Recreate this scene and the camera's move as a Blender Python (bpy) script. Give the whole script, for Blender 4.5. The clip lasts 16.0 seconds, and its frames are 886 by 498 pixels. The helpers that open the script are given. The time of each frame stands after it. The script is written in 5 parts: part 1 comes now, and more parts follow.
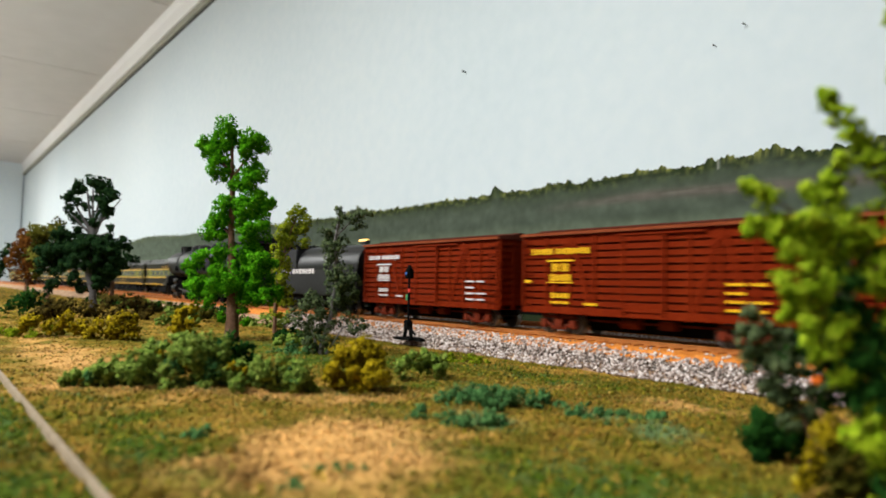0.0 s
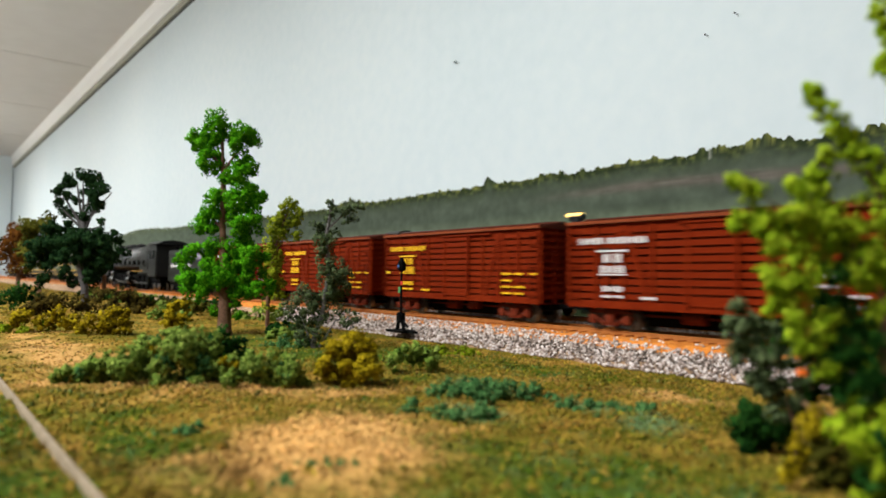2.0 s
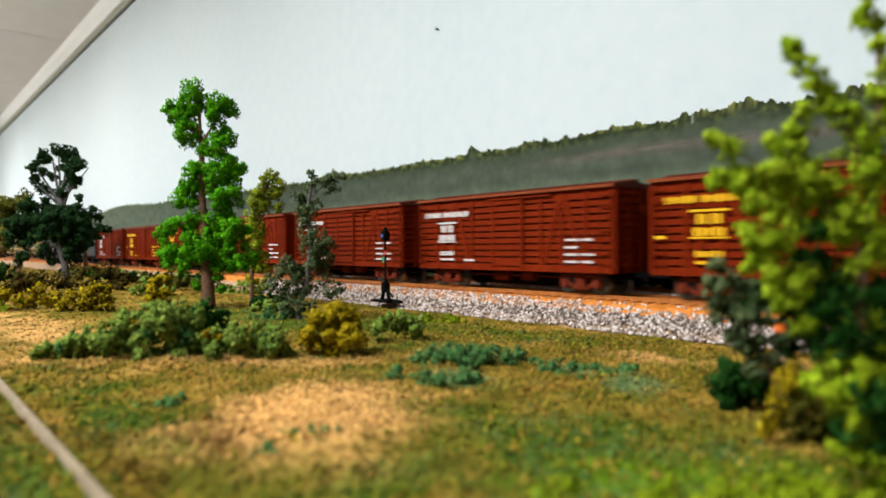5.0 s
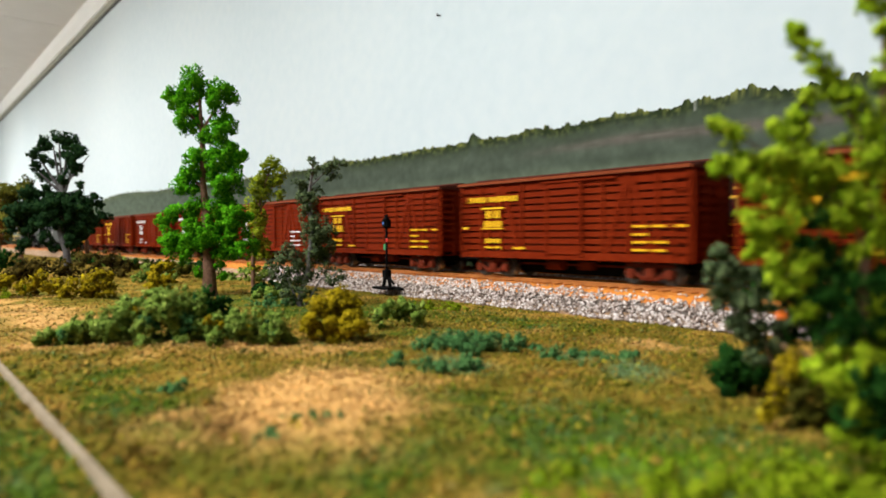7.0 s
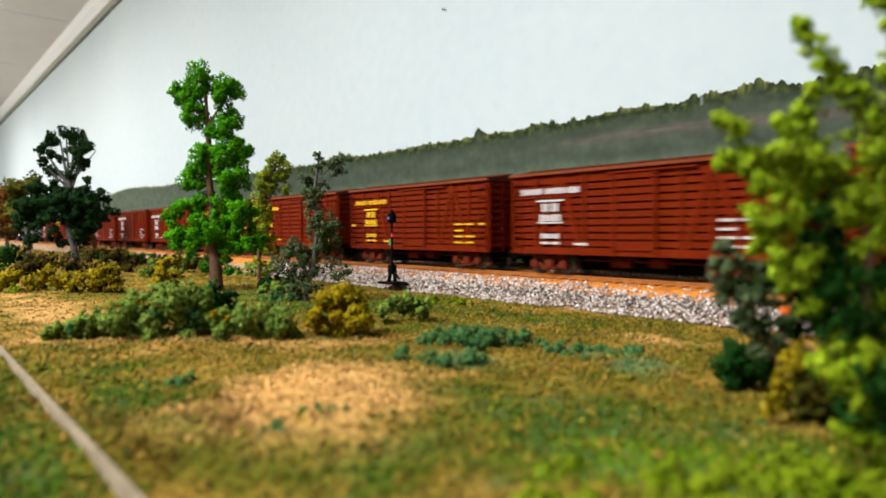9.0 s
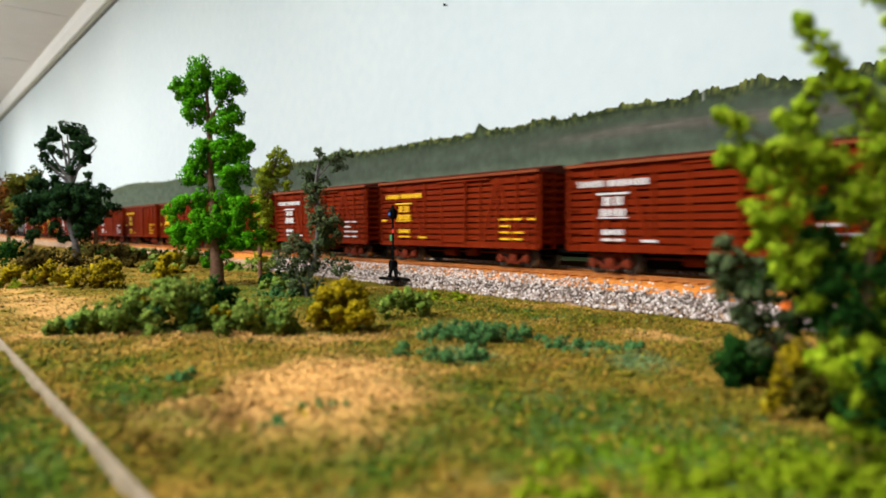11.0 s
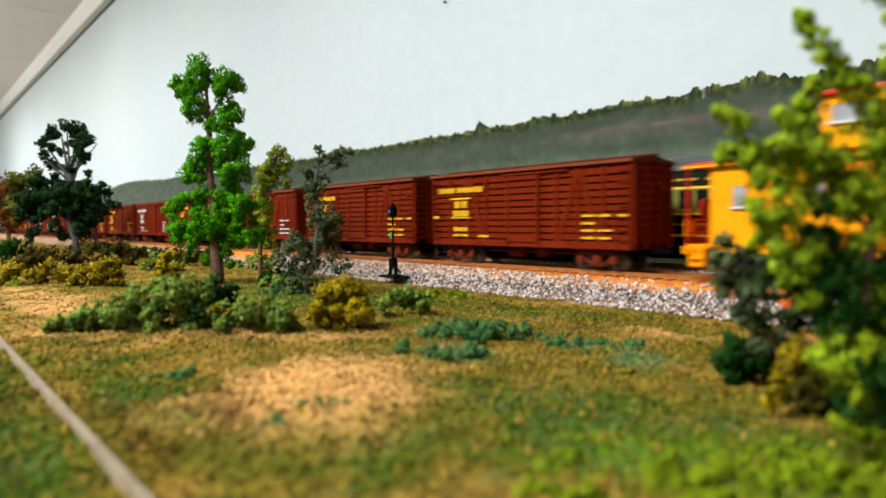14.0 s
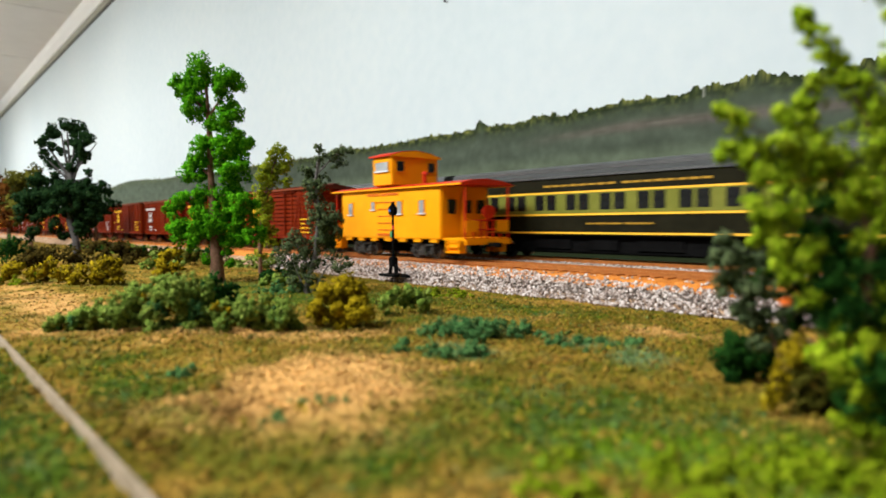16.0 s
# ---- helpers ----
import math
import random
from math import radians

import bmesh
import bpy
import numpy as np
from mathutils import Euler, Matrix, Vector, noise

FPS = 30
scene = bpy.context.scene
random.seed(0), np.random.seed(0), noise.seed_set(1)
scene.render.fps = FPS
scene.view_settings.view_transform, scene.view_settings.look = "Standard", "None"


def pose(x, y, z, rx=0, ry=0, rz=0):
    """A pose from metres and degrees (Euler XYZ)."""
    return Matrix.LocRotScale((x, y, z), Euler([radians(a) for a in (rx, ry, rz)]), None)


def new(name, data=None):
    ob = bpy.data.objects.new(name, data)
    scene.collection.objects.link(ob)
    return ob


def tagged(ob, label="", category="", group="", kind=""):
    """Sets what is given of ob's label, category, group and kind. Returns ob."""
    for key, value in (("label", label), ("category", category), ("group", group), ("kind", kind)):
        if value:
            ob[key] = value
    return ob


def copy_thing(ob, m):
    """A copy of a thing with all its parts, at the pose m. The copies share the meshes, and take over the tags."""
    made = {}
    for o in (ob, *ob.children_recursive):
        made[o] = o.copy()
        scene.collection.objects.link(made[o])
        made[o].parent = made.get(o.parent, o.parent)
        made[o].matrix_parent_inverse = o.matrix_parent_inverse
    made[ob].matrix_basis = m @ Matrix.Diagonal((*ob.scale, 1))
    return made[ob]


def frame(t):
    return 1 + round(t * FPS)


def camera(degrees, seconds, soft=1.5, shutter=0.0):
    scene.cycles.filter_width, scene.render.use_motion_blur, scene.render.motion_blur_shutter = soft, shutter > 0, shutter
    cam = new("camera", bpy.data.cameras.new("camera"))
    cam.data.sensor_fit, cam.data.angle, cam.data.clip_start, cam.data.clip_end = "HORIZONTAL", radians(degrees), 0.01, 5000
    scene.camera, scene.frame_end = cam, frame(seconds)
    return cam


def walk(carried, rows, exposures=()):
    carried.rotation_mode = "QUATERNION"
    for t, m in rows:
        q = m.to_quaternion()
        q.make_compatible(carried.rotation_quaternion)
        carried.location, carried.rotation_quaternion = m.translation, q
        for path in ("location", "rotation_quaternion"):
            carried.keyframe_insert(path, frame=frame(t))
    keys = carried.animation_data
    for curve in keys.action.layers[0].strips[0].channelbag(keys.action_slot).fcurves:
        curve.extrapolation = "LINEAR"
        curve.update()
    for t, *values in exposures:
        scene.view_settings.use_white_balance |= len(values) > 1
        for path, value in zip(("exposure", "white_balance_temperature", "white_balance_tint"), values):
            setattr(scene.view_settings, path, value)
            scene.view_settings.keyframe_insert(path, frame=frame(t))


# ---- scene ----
cam = camera(68.57, 16.0, soft=1.7, shutter=0.75)
cam.data.dof.use_dof = True
cam.data.dof.focus_distance = 0.40
cam.data.dof.aperture_fstop = 15.0

# seconds, place, heading, tilt, lean
PATH = (
    (0.0, -0.00062, -0.26936, 0.02294, 51.079, 3.288, 1.270),
    (0.5, -0.00080, -0.26938, 0.02297, 51.410, 3.197, 1.260),
    (1.0, -0.00010, -0.26910, 0.02317, 51.353, 2.925, 1.150),
    (1.5, 0.00062, -0.26877, 0.02310, 50.833, 2.518, 1.074),
    (2.0, 0.00020, -0.26888, 0.02391, 50.502, 2.475, 0.855),
    (2.5, 0.00025, -0.26837, 0.02358, 50.188, 1.875, 0.545),
    (3.0, 0.00013, -0.26768, 0.02293, 49.876, 0.985, -0.181),
    (3.5, 0.00022, -0.26759, 0.02296, 49.621, 0.581, -0.328),
    (4.0, 0.00023, -0.26748, 0.02298, 49.436, 0.333, -0.381),
    (6.5, -0.00002, -0.26721, 0.02255, 49.208, -0.883, -0.313),
    (7.0, -0.00002, -0.26721, 0.02257, 49.343, -1.181, -0.301),
    (7.5, 0.00069, -0.26712, 0.02283, 49.447, -1.168, -0.418),
    (8.0, 0.00056, -0.26732, 0.02255, 49.549, -1.277, -0.270),
    (8.5, 0.00037, -0.26726, 0.02249, 49.692, -1.460, -0.284),
    (9.0, 0.00053, -0.26741, 0.02255, 49.838, -1.617, -0.294),
    (11.5, 0.00065, -0.26743, 0.02250, 49.919, -2.000, -0.234),
    (12.0, 0.00060, -0.26719, 0.02239, 49.916, -1.977, -0.260),
    (13.0, 0.00058, -0.26736, 0.02239, 49.928, -2.054, -0.237),
    (14.0, 0.00062, -0.26727, 0.02255, 49.947, -2.188, -0.275),
    (15.0, 0.00066, -0.26731, 0.02245, 49.943, -2.217, -0.254),
    (16.0, 0.00065, -0.26725, 0.02236, 49.962, -2.264, -0.297),
)
walk(cam, [(t, pose(x, y, z, 90 + tilt, 0, head) @ pose(0, 0, 0, 0, 0, lean)) for t, x, y, z, head, tilt, lean in PATH], ((0.0, -0.19), (2.0, -0.17), (4.0, -0.06), (6.5, -0.03), (16.0, -0.04)))

# ---- light ----
world = bpy.data.worlds.new("world")
world.use_nodes = True
world.node_tree.nodes["Background"].inputs[0].default_value = (0.75, 0.85, 1.0, 1)
world.node_tree.nodes["Background"].inputs[1].default_value = 0.3
scene.world = world


# Assumed room lamp out of view, paired with an added fill.
def unseen_lamp_pair(x, y, z, power, sx, sy):
    data = bpy.data.lights.new("room_light", "AREA")
    data.shape, data.size, data.size_y, data.energy, data.color = "RECTANGLE", sx, sy, power, (0.97, 1.0, 0.985)
    lamp = new("room_light", data)
    lamp.matrix_world = pose(x, y, z)
    # Added fill aimed upward, no fixture of the room; brightens ceiling and moulding.
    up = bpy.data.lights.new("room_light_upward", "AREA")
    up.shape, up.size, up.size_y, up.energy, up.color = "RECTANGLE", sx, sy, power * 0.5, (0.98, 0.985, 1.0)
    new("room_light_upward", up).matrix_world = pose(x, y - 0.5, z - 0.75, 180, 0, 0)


unseen_lamp_pair(-0.5, -1.05, 0.98, 61, 1.2, 0.3)
unseen_lamp_pair(-3.0, -1.05, 0.98, 61, 1.2, 0.3)
unseen_lamp_pair(-5.6, -1.05, 0.98, 84, 1.2, 0.3)


# ---- materials ----
def links(m):
    m.use_nodes = True
    return m.node_tree.nodes, m.node_tree.links, m.node_tree.nodes["Principled BSDF"]


def material(name, colours, size=200.0, rough=0.6, bump=0.2, metal=0.0, fine=4.0, island=False, spread=(0.3, 0.7), emit=0.0):
    """Noise at two scales between colours, with fine relief. size: waves per metre."""
    m = bpy.data.materials.new(name)
    n, l, bsdf = links(m)
    where = n.new("ShaderNodeTexCoord")
    big, small = n.new("ShaderNodeTexNoise"), n.new("ShaderNodeTexNoise")
    for tex, s, d in ((big, size, 4), (small, size * fine, 3)):
        tex.inputs["Scale"].default_value, tex.inputs["Detail"].default_value = s, d
        l.new(where.outputs["Object"], tex.inputs["Vector"])
    mix = n.new("ShaderNodeMath")
    mix.operation = "MULTIPLY_ADD"
    mix.inputs[1].default_value = 0.4
    l.new(small.outputs["Fac"], mix.inputs[0])
    scaled = n.new("ShaderNodeMath")
    scaled.operation = "MULTIPLY"
    scaled.inputs[1].default_value = 0.6
    if island:
        geo = n.new("ShaderNodeNewGeometry")
        l.new(geo.outputs["Random Per Island"], scaled.inputs[0])
    else:
        l.new(big.outputs["Fac"], scaled.inputs[0])
    l.new(scaled.outputs[0], mix.inputs[2])
    ramp = n.new("ShaderNodeValToRGB")
    lo, hi = spread
    while len(ramp.color_ramp.elements) < len(colours):
        ramp.color_ramp.elements.new(0.5)
    for i, c in enumerate(colours):
        e = ramp.color_ramp.elements[i]
        e.position = lo + (hi - lo) * i / max(1, len(colours) - 1)
        e.color = (*c, 1)
    l.new(mix.outputs[0], ramp.inputs[0])
    l.new(ramp.outputs[0], bsdf.inputs["Base Color"])
    bsdf.inputs["Roughness"].default_value, bsdf.inputs["Metallic"].default_value = rough, metal
    bsdf.inputs["Specular IOR Level"].default_value = 0.1 if rough > 0.45 else 0.5
    if bump:
        b = n.new("ShaderNodeBump")
        b.inputs["Strength"].default_value, b.inputs["Distance"].default_value = bump, 0.0006
        l.new(small.outputs["Fac"], b.inputs["Height"])
        l.new(b.outputs[0], bsdf.inputs["Normal"])
    if emit:
        bsdf.inputs["Emission Color"].default_value, bsdf.inputs["Emission Strength"].default_value = (*colours[0], 1), emit
    return m


def attribute_material(name, rough=0.95, bump=0.6, size=900.0, low=0.55, high=1.4):
    """Colour from the mesh's own patches, broken by noise."""
    m = bpy.data.materials.new(name)
    n, l, bsdf = links(m)
    att = n.new("ShaderNodeAttribute")
    att.attribute_name = "patch"
    where = n.new("ShaderNodeTexCoord")
    tex = n.new("ShaderNodeTexNoise")
    tex.inputs["Scale"].default_value, tex.inputs["Detail"].default_value = size, 5
    l.new(where.outputs["Object"], tex.inputs["Vector"])
    ramp = n.new("ShaderNodeValToRGB")
    ramp.color_ramp.elements[0].position, ramp.color_ramp.elements[0].color = 0.3, (low, low * 0.97, low * 0.85, 1)
    ramp.color_ramp.elements[1].position, ramp.color_ramp.elements[1].color = 0.7, (high, high * 0.985, high * 0.87, 1)
    l.new(tex.outputs["Fac"], ramp.inputs[0])
    mul = n.new("ShaderNodeMix")
    mul.data_type, mul.blend_type = "RGBA", "MULTIPLY"
    mul.inputs[0].default_value = 1.0
    l.new(att.outputs["Color"], mul.inputs[6])
    l.new(ramp.outputs[0], mul.inputs[7])
    l.new(mul.outputs[2], bsdf.inputs["Base Color"])
    b = n.new("ShaderNodeBump")
    b.inputs["Strength"].default_value, b.inputs["Distance"].default_value = bump, 0.001
    l.new(tex.outputs["Fac"], b.inputs["Height"])
    l.new(b.outputs[0], bsdf.inputs["Normal"])
    bsdf.inputs["Roughness"].default_value = rough
    bsdf.inputs["Specular IOR Level"].default_value = 0.02
    return m


SKY = material("painted_sky", [(0.58, 0.66, 0.70), (0.63, 0.70, 0.735), (0.68, 0.735, 0.755)], 1.2, 0.75, 0.05, fine=30)
CEIL = material("ceiling_board", [(0.60, 0.555, 0.525), (0.66, 0.615, 0.585)], 8, 0.9, 0.3, fine=60)
TRIM = material("white_trim", [(0.86, 0.84, 0.82), (0.92, 0.90, 0.88)], 6, 0.5, 0.1, fine=30)
PLAIN = material("dim_unseen_wall", [(0.30, 0.29, 0.27), (0.36, 0.35, 0.33)], 3, 0.8, 0.1, fine=30)
PALEFLOOR = material("pale_bounce_floor", [(0.46, 0.455, 0.45), (0.54, 0.535, 0.53)], 30, 0.95, 0.4)
GROUND = attribute_material("ground_cover", bump=0.35)
FOAM = attribute_material("ground_foam", size=500)
BALLAST = material("ballast_stone", [(0.04, 0.024, 0.018), (0.25, 0.185, 0.155), (0.47, 0.395, 0.36), (0.70, 0.635, 0.605)], 900, 0.85, 0.5, island=True, spread=(0.12, 0.82))
BED = material("rusty_roadbed", [(0.24, 0.070, 0.012), (0.50, 0.165, 0.025), (0.58, 0.24, 0.06)], 260, 0.95, 0.6)
TANBED = material("dusty_earth", [(0.16, 0.095, 0.05), (0.30, 0.19, 0.115), (0.42, 0.29, 0.20)], 120, 0.95, 0.6)
TIE = material("rusty_tie", [(0.20, 0.055, 0.010), (0.40, 0.125, 0.020)], 300, 0.9, 0.4)
RAIL = material("rusty_rail", [(0.30, 0.11, 0.03), (0.46, 0.18, 0.05)], 200, 0.5, 0.2, metal=0.4)
CARRED = material("boxcar_red", [(0.096, 0.0082, 0.0010), (0.134, 0.0120, 0.0015), (0.165, 0.019, 0.003)], 60, 0.72, 0.15, fine=8)
CARROOF = material("weathered_roof", [(0.065, 0.014, 0.007), (0.105, 0.021, 0.010)], 90, 0.7, 0.2)
TRUCKRED = material("oxide_truck", [(0.085, 0.013, 0.005), (0.15, 0.026, 0.011)], 200, 0.6, 0.2)
EAVERED = material("light_red_roof_edge", [(0.135, 0.024, 0.006), (0.20, 0.046, 0.014)], 140, 0.75, 0.15)
BLACK = material("grimy_black", [(0.002, 0.002, 0.002), (0.006, 0.006, 0.006)], 120, 0.7, 0.2)
LOCO = material("locomotive_black", [(0.003, 0.0032, 0.0034), (0.009, 0.0094, 0.0098)], 100, 0.42, 0.15)
GREYBOX = material("smokebox_grey", [(0.022, 0.021, 0.020), (0.05, 0.046, 0.040)], 100, 0.5, 0.15)
STEEL = material("wheel_steel", [(0.45, 0.44, 0.42), (0.62, 0.6, 0.58)], 200, 0.3, 0.05, metal=0.9)
DARKSTEEL = material("worn_wheel", [(0.03, 0.025, 0.022), (0.10, 0.09, 0.08)], 250, 0.4, 0.1, metal=0.6)
WHITE = material("white_lettering", [(0.50, 0.46, 0.45), (0.62, 0.58, 0.57)], 400, 0.6, 0.0)
YELLOW = material("yellow_lettering", [(0.66, 0.36, 0.008), (0.76, 0.43, 0.012)], 400, 0.6, 0.0)
ARMOUR = material("caboose_yellow", [(0.74, 0.275, 0.002), (0.82, 0.32, 0.003)], 40, 0.55, 0.05)
CABRED = material("caboose_red", [(0.40, 0.018, 0.003), (0.50, 0.028, 0.005)], 80, 0.55, 0.1)
FADED = material("faded_red", [(0.50, 0.09, 0.006), (0.60, 0.14, 0.008)], 300, 0.6, 0.0)
GLASS = material("dark_glass", [(0.003, 0.0035, 0.004), (0.010, 0.011, 0.011)], 60, 0.25, 0.0)
GLASSPALE = material("pale_glass", [(0.16, 0.17, 0.18), (0.34, 0.35, 0.36)], 60, 0.15, 0.0)
COACH = material("coach_dark", [(0.007, 0.0066, 0.003), (0.015, 0.014, 0.007)], 60, 0.5, 0.08)
COACHROOF = material("coach_roof", [(0.010, 0.010, 0.010), (0.024, 0.024, 0.023)], 40, 0.42, 0.08)
COACHGREEN = material("coach_green", [(0.125, 0.135, 0.022), (0.16, 0.165, 0.032)], 60, 0.45, 0.05)
GOLD = material("gold_stripe", [(0.78, 0.42, 0.02), (0.85, 0.48, 0.03)], 60, 0.45, 0.0)
DULLGOLD = material("dull_gold", [(0.32, 0.17, 0.02), (0.42, 0.24, 0.03)], 300, 0.5, 0.0)
GLOW = material("headlamp_glow", [(1.0, 0.62, 0.16), (1.0, 0.62, 0.16)], 60, 0.4, 0.0, emit=2.5)
BARK = material("brown_bark", [(0.07, 0.034, 0.02), (0.18, 0.10, 0.065)], 300, 0.9, 0.6)
DARKBARK = material("dim_grey_bark", [(0.03, 0.028, 0.028), (0.11, 0.10, 0.10)], 250, 0.9, 0.6)
PALEBARK = material("pale_bark", [(0.06, 0.055, 0.055), (0.20, 0.185, 0.18)], 250, 0.9, 0.6)
WOOD = material("pale_wood_edge", [(0.17, 0.13, 0.085), (0.29, 0.23, 0.16)], 120, 0.8, 0.2)
for m, level in ((BLACK, 0.02), (GLASS, 0.25), (CARRED, 0.03), (COACH, 0.04), (COACHGREEN, 0.05), (TRUCKRED, 0.03), (ARMOUR, 0.05)):
    m.node_tree.nodes["Principled BSDF"].inputs["Specular IOR Level"].default_value = level
LOCO.node_tree.nodes["Principled BSDF"].inputs["Specular IOR Level"].default_value = 0.22
LAMPBLUE = material("blue_lens", [(0.03, 0.08, 0.3), (0.06, 0.14, 0.42)], 100, 0.1, 0.0)
LENSGREEN = material("green_target", [(0.02, 0.16, 0.05), (0.04, 0.24, 0.08)], 100, 0.4, 0.0)
LENSRED = material("red_target", [(0.45, 0.02, 0.015), (0.6, 0.04, 0.02)], 100, 0.4, 0.0)


def leaf_material(name, dark, mid, pale):
    """Foam crumbs: mostly tuft-sized patches of tone, a little from crumb to crumb."""
    m = bpy.data.materials.new(name)
    n, l, bsdf = links(m)
    where, geo = n.new("ShaderNodeTexCoord"), n.new("ShaderNodeNewGeometry")
    total = None
    for s, w in ((130.0, 0.34), (420.0, 0.30)):
        tex = n.new("ShaderNodeTexNoise")
        tex.inputs["Scale"].default_value, tex.inputs["Detail"].default_value = s, 3
        l.new(where.outputs["Object"], tex.inputs["Vector"])
        add = n.new("ShaderNodeMath")
        add.operation = "MULTIPLY_ADD"
        add.inputs[1].default_value, add.inputs[2].default_value = w, 0.0
        l.new(tex.outputs["Fac"], add.inputs[0])
        if total:
            l.new(total, add.inputs[2])
        total = add.outputs[0]
    add = n.new("ShaderNodeMath")
    add.operation = "MULTIPLY_ADD"
    add.inputs[1].default_value = 0.36
    l.new(geo.outputs["Random Per Island"], add.inputs[0])
    l.new(total, add.inputs[2])
    ramp = n.new("ShaderNodeValToRGB")
    ramp.color_ramp.elements.new(0.5)
    for e, p, c in zip(ramp.color_ramp.elements, (0.28, 0.5, 0.72), (dark, mid, pale)):
        e.position, e.color = p, (*c, 1)
    l.new(add.outputs[0], ramp.inputs[0])
    l.new(ramp.outputs[0], bsdf.inputs["Base Color"])
    bsdf.inputs["Roughness"].default_value, bsdf.inputs["Specular IOR Level"].default_value = 0.9, 0.02
    return m


LEAF_BRIGHT = leaf_material("bright_foliage", (0.012, 0.085, 0.001), (0.045, 0.21, 0.003), (0.115, 0.35, 0.010))
LEAF_DARK = leaf_material("dark_foliage", (0.003, 0.01, 0.004), (0.009, 0.026, 0.008), (0.022, 0.05, 0.014))
LEAF_NEAR = leaf_material("yellow_green_foliage", (0.060, 0.120, 0.003), (0.20, 0.30, 0.009), (0.38, 0.46, 0.028))
LEAF_GREY = leaf_material("grey_green_foliage", (0.018, 0.032, 0.014), (0.058, 0.082, 0.034), (0.12, 0.15, 0.065))
LEAF_LIME = leaf_material("lime_foliage", (0.06, 0.09, 0.003), (0.16, 0.20, 0.008), (0.28, 0.31, 0.02))
LEAF_OLIVE = leaf_material("olive_foliage", (0.06, 0.045, 0.001), (0.19, 0.135, 0.003), (0.32, 0.235, 0.009))
LEAF_HEDGE = leaf_material("hedge_foliage", (0.036, 0.072, 0.009), (0.115, 0.175, 0.025), (0.24, 0.30, 0.06))
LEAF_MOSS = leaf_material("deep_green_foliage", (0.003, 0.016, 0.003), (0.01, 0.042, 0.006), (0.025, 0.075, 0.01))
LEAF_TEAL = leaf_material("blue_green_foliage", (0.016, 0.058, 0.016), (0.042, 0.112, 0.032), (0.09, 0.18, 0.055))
LEAF_GRASS = leaf_material("grass_foliage", (0.05, 0.085, 0.002), (0.115, 0.165, 0.004), (0.22, 0.27, 0.012))
LEAF_RUST = leaf_material("autumn_foliage", (0.04, 0.014, 0.003), (0.09, 0.03, 0.006), (0.15, 0.06, 0.012))
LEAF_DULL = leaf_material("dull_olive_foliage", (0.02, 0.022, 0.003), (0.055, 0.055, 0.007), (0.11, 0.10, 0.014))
LEAF_BROWN = leaf_material("brown_foliage", (0.012, 0.009, 0.002), (0.035, 0.026, 0.005), (0.08, 0.055, 0.01))


# ---- building helpers ----
class Shape:
    """Collects simple solids into one mesh."""

    def __init__(self):
        self.v, self.f = [], []

    def add(self, verts, faces):
        k = len(self.v)
        self.v += [tuple(p) for p in verts]
        self.f += [tuple(k + i for i in f) for f in faces]
        return self

    def box(self, x, y, z, sx, sy, sz, bevel=0.0):
        a, b, c = sx / 2, sy / 2, sz / 2
        if not bevel:
            v = [(x + i * a, y + j * b, z + k * c) for i in (-1, 1) for j in (-1, 1) for k in (-1, 1)]
            return self.add(v, [(0, 1, 3, 2), (4, 6, 7, 5), (0, 4, 5, 1), (2, 3, 7, 6), (0, 2, 6, 4), (1, 5, 7, 3)])
        bm = bmesh.new()
        bmesh.ops.create_cube(bm, size=1, matrix=Matrix.Translation((x, y, z)) @ Matrix.Diagonal((sx, sy, sz, 1)))
        bmesh.ops.bevel(bm, geom=bm.edges[:], offset=bevel, segments=2, affect="EDGES")
        bm.verts.index_update()
        self.add([q.co[:] for q in bm.verts], [[q.index for q in f.verts] for f in bm.faces])
        bm.free()
        return self

    def rod(self, p, q, r, r2=None, n=10):
        p, q = Vector(p), Vector(q)
        r2 = r if r2 is None else r2
        turn = (q - p).to_track_quat("Z", "Y").to_matrix()
        ring = [turn @ Vector((math.cos(6.28319 * i / n), math.sin(6.28319 * i / n), 0)) for i in range(n)]
        v = [p + d * r for d in ring] + [q + d * r2 for d in ring]
        f = [(i, (i + 1) % n, n + (i + 1) % n, n + i) for i in range(n)] + [tuple(range(n - 1, -1, -1)), tuple(range(n, 2 * n))]
        return self.add(v, f)

    def prism(self, outline, x0, x1):
        """An outline in y and z, drawn out along x."""
        n = len(outline)
        v = [(x0, y, z) for y, z in outline] + [(x1, y, z) for y, z in outline]
        return self.add(v, [(i, (i + 1) % n, n + (i + 1) % n, n + i) for i in range(n)] + [tuple(range(n - 1, -1, -1)), tuple(range(n, 2 * n))])

    def mesh(self, name, mat, smooth=False):
        me = bpy.data.meshes.new(name)
        me.from_pydata(self.v, [], self.f)
        bm = bmesh.new()
        bm.from_mesh(me)
        bmesh.ops.recalc_face_normals(bm, faces=bm.faces[:])
        bm.to_mesh(me)
        bm.free()
        me.materials.append(mat)
        if smooth:
            me.polygons.foreach_set("use_smooth", [True] * len(me.polygons))
            me.set_sharp_from_angle(angle=radians(40))
        return me


def part(name, shape, mat, parent, label="", smooth=False):
    ob = new(name, shape.mesh(name, mat, smooth) if isinstance(shape, Shape) else shape)
    ob.parent = parent
    return tagged(ob, label=label) if label else ob


def thing(name, label, category, m=None, group="", kind=""):
    ob = new(name)
    ob.empty_display_size = 0.01
    if m is not None:
        ob.matrix_basis = m
    return tagged(ob, label, category, group, kind)


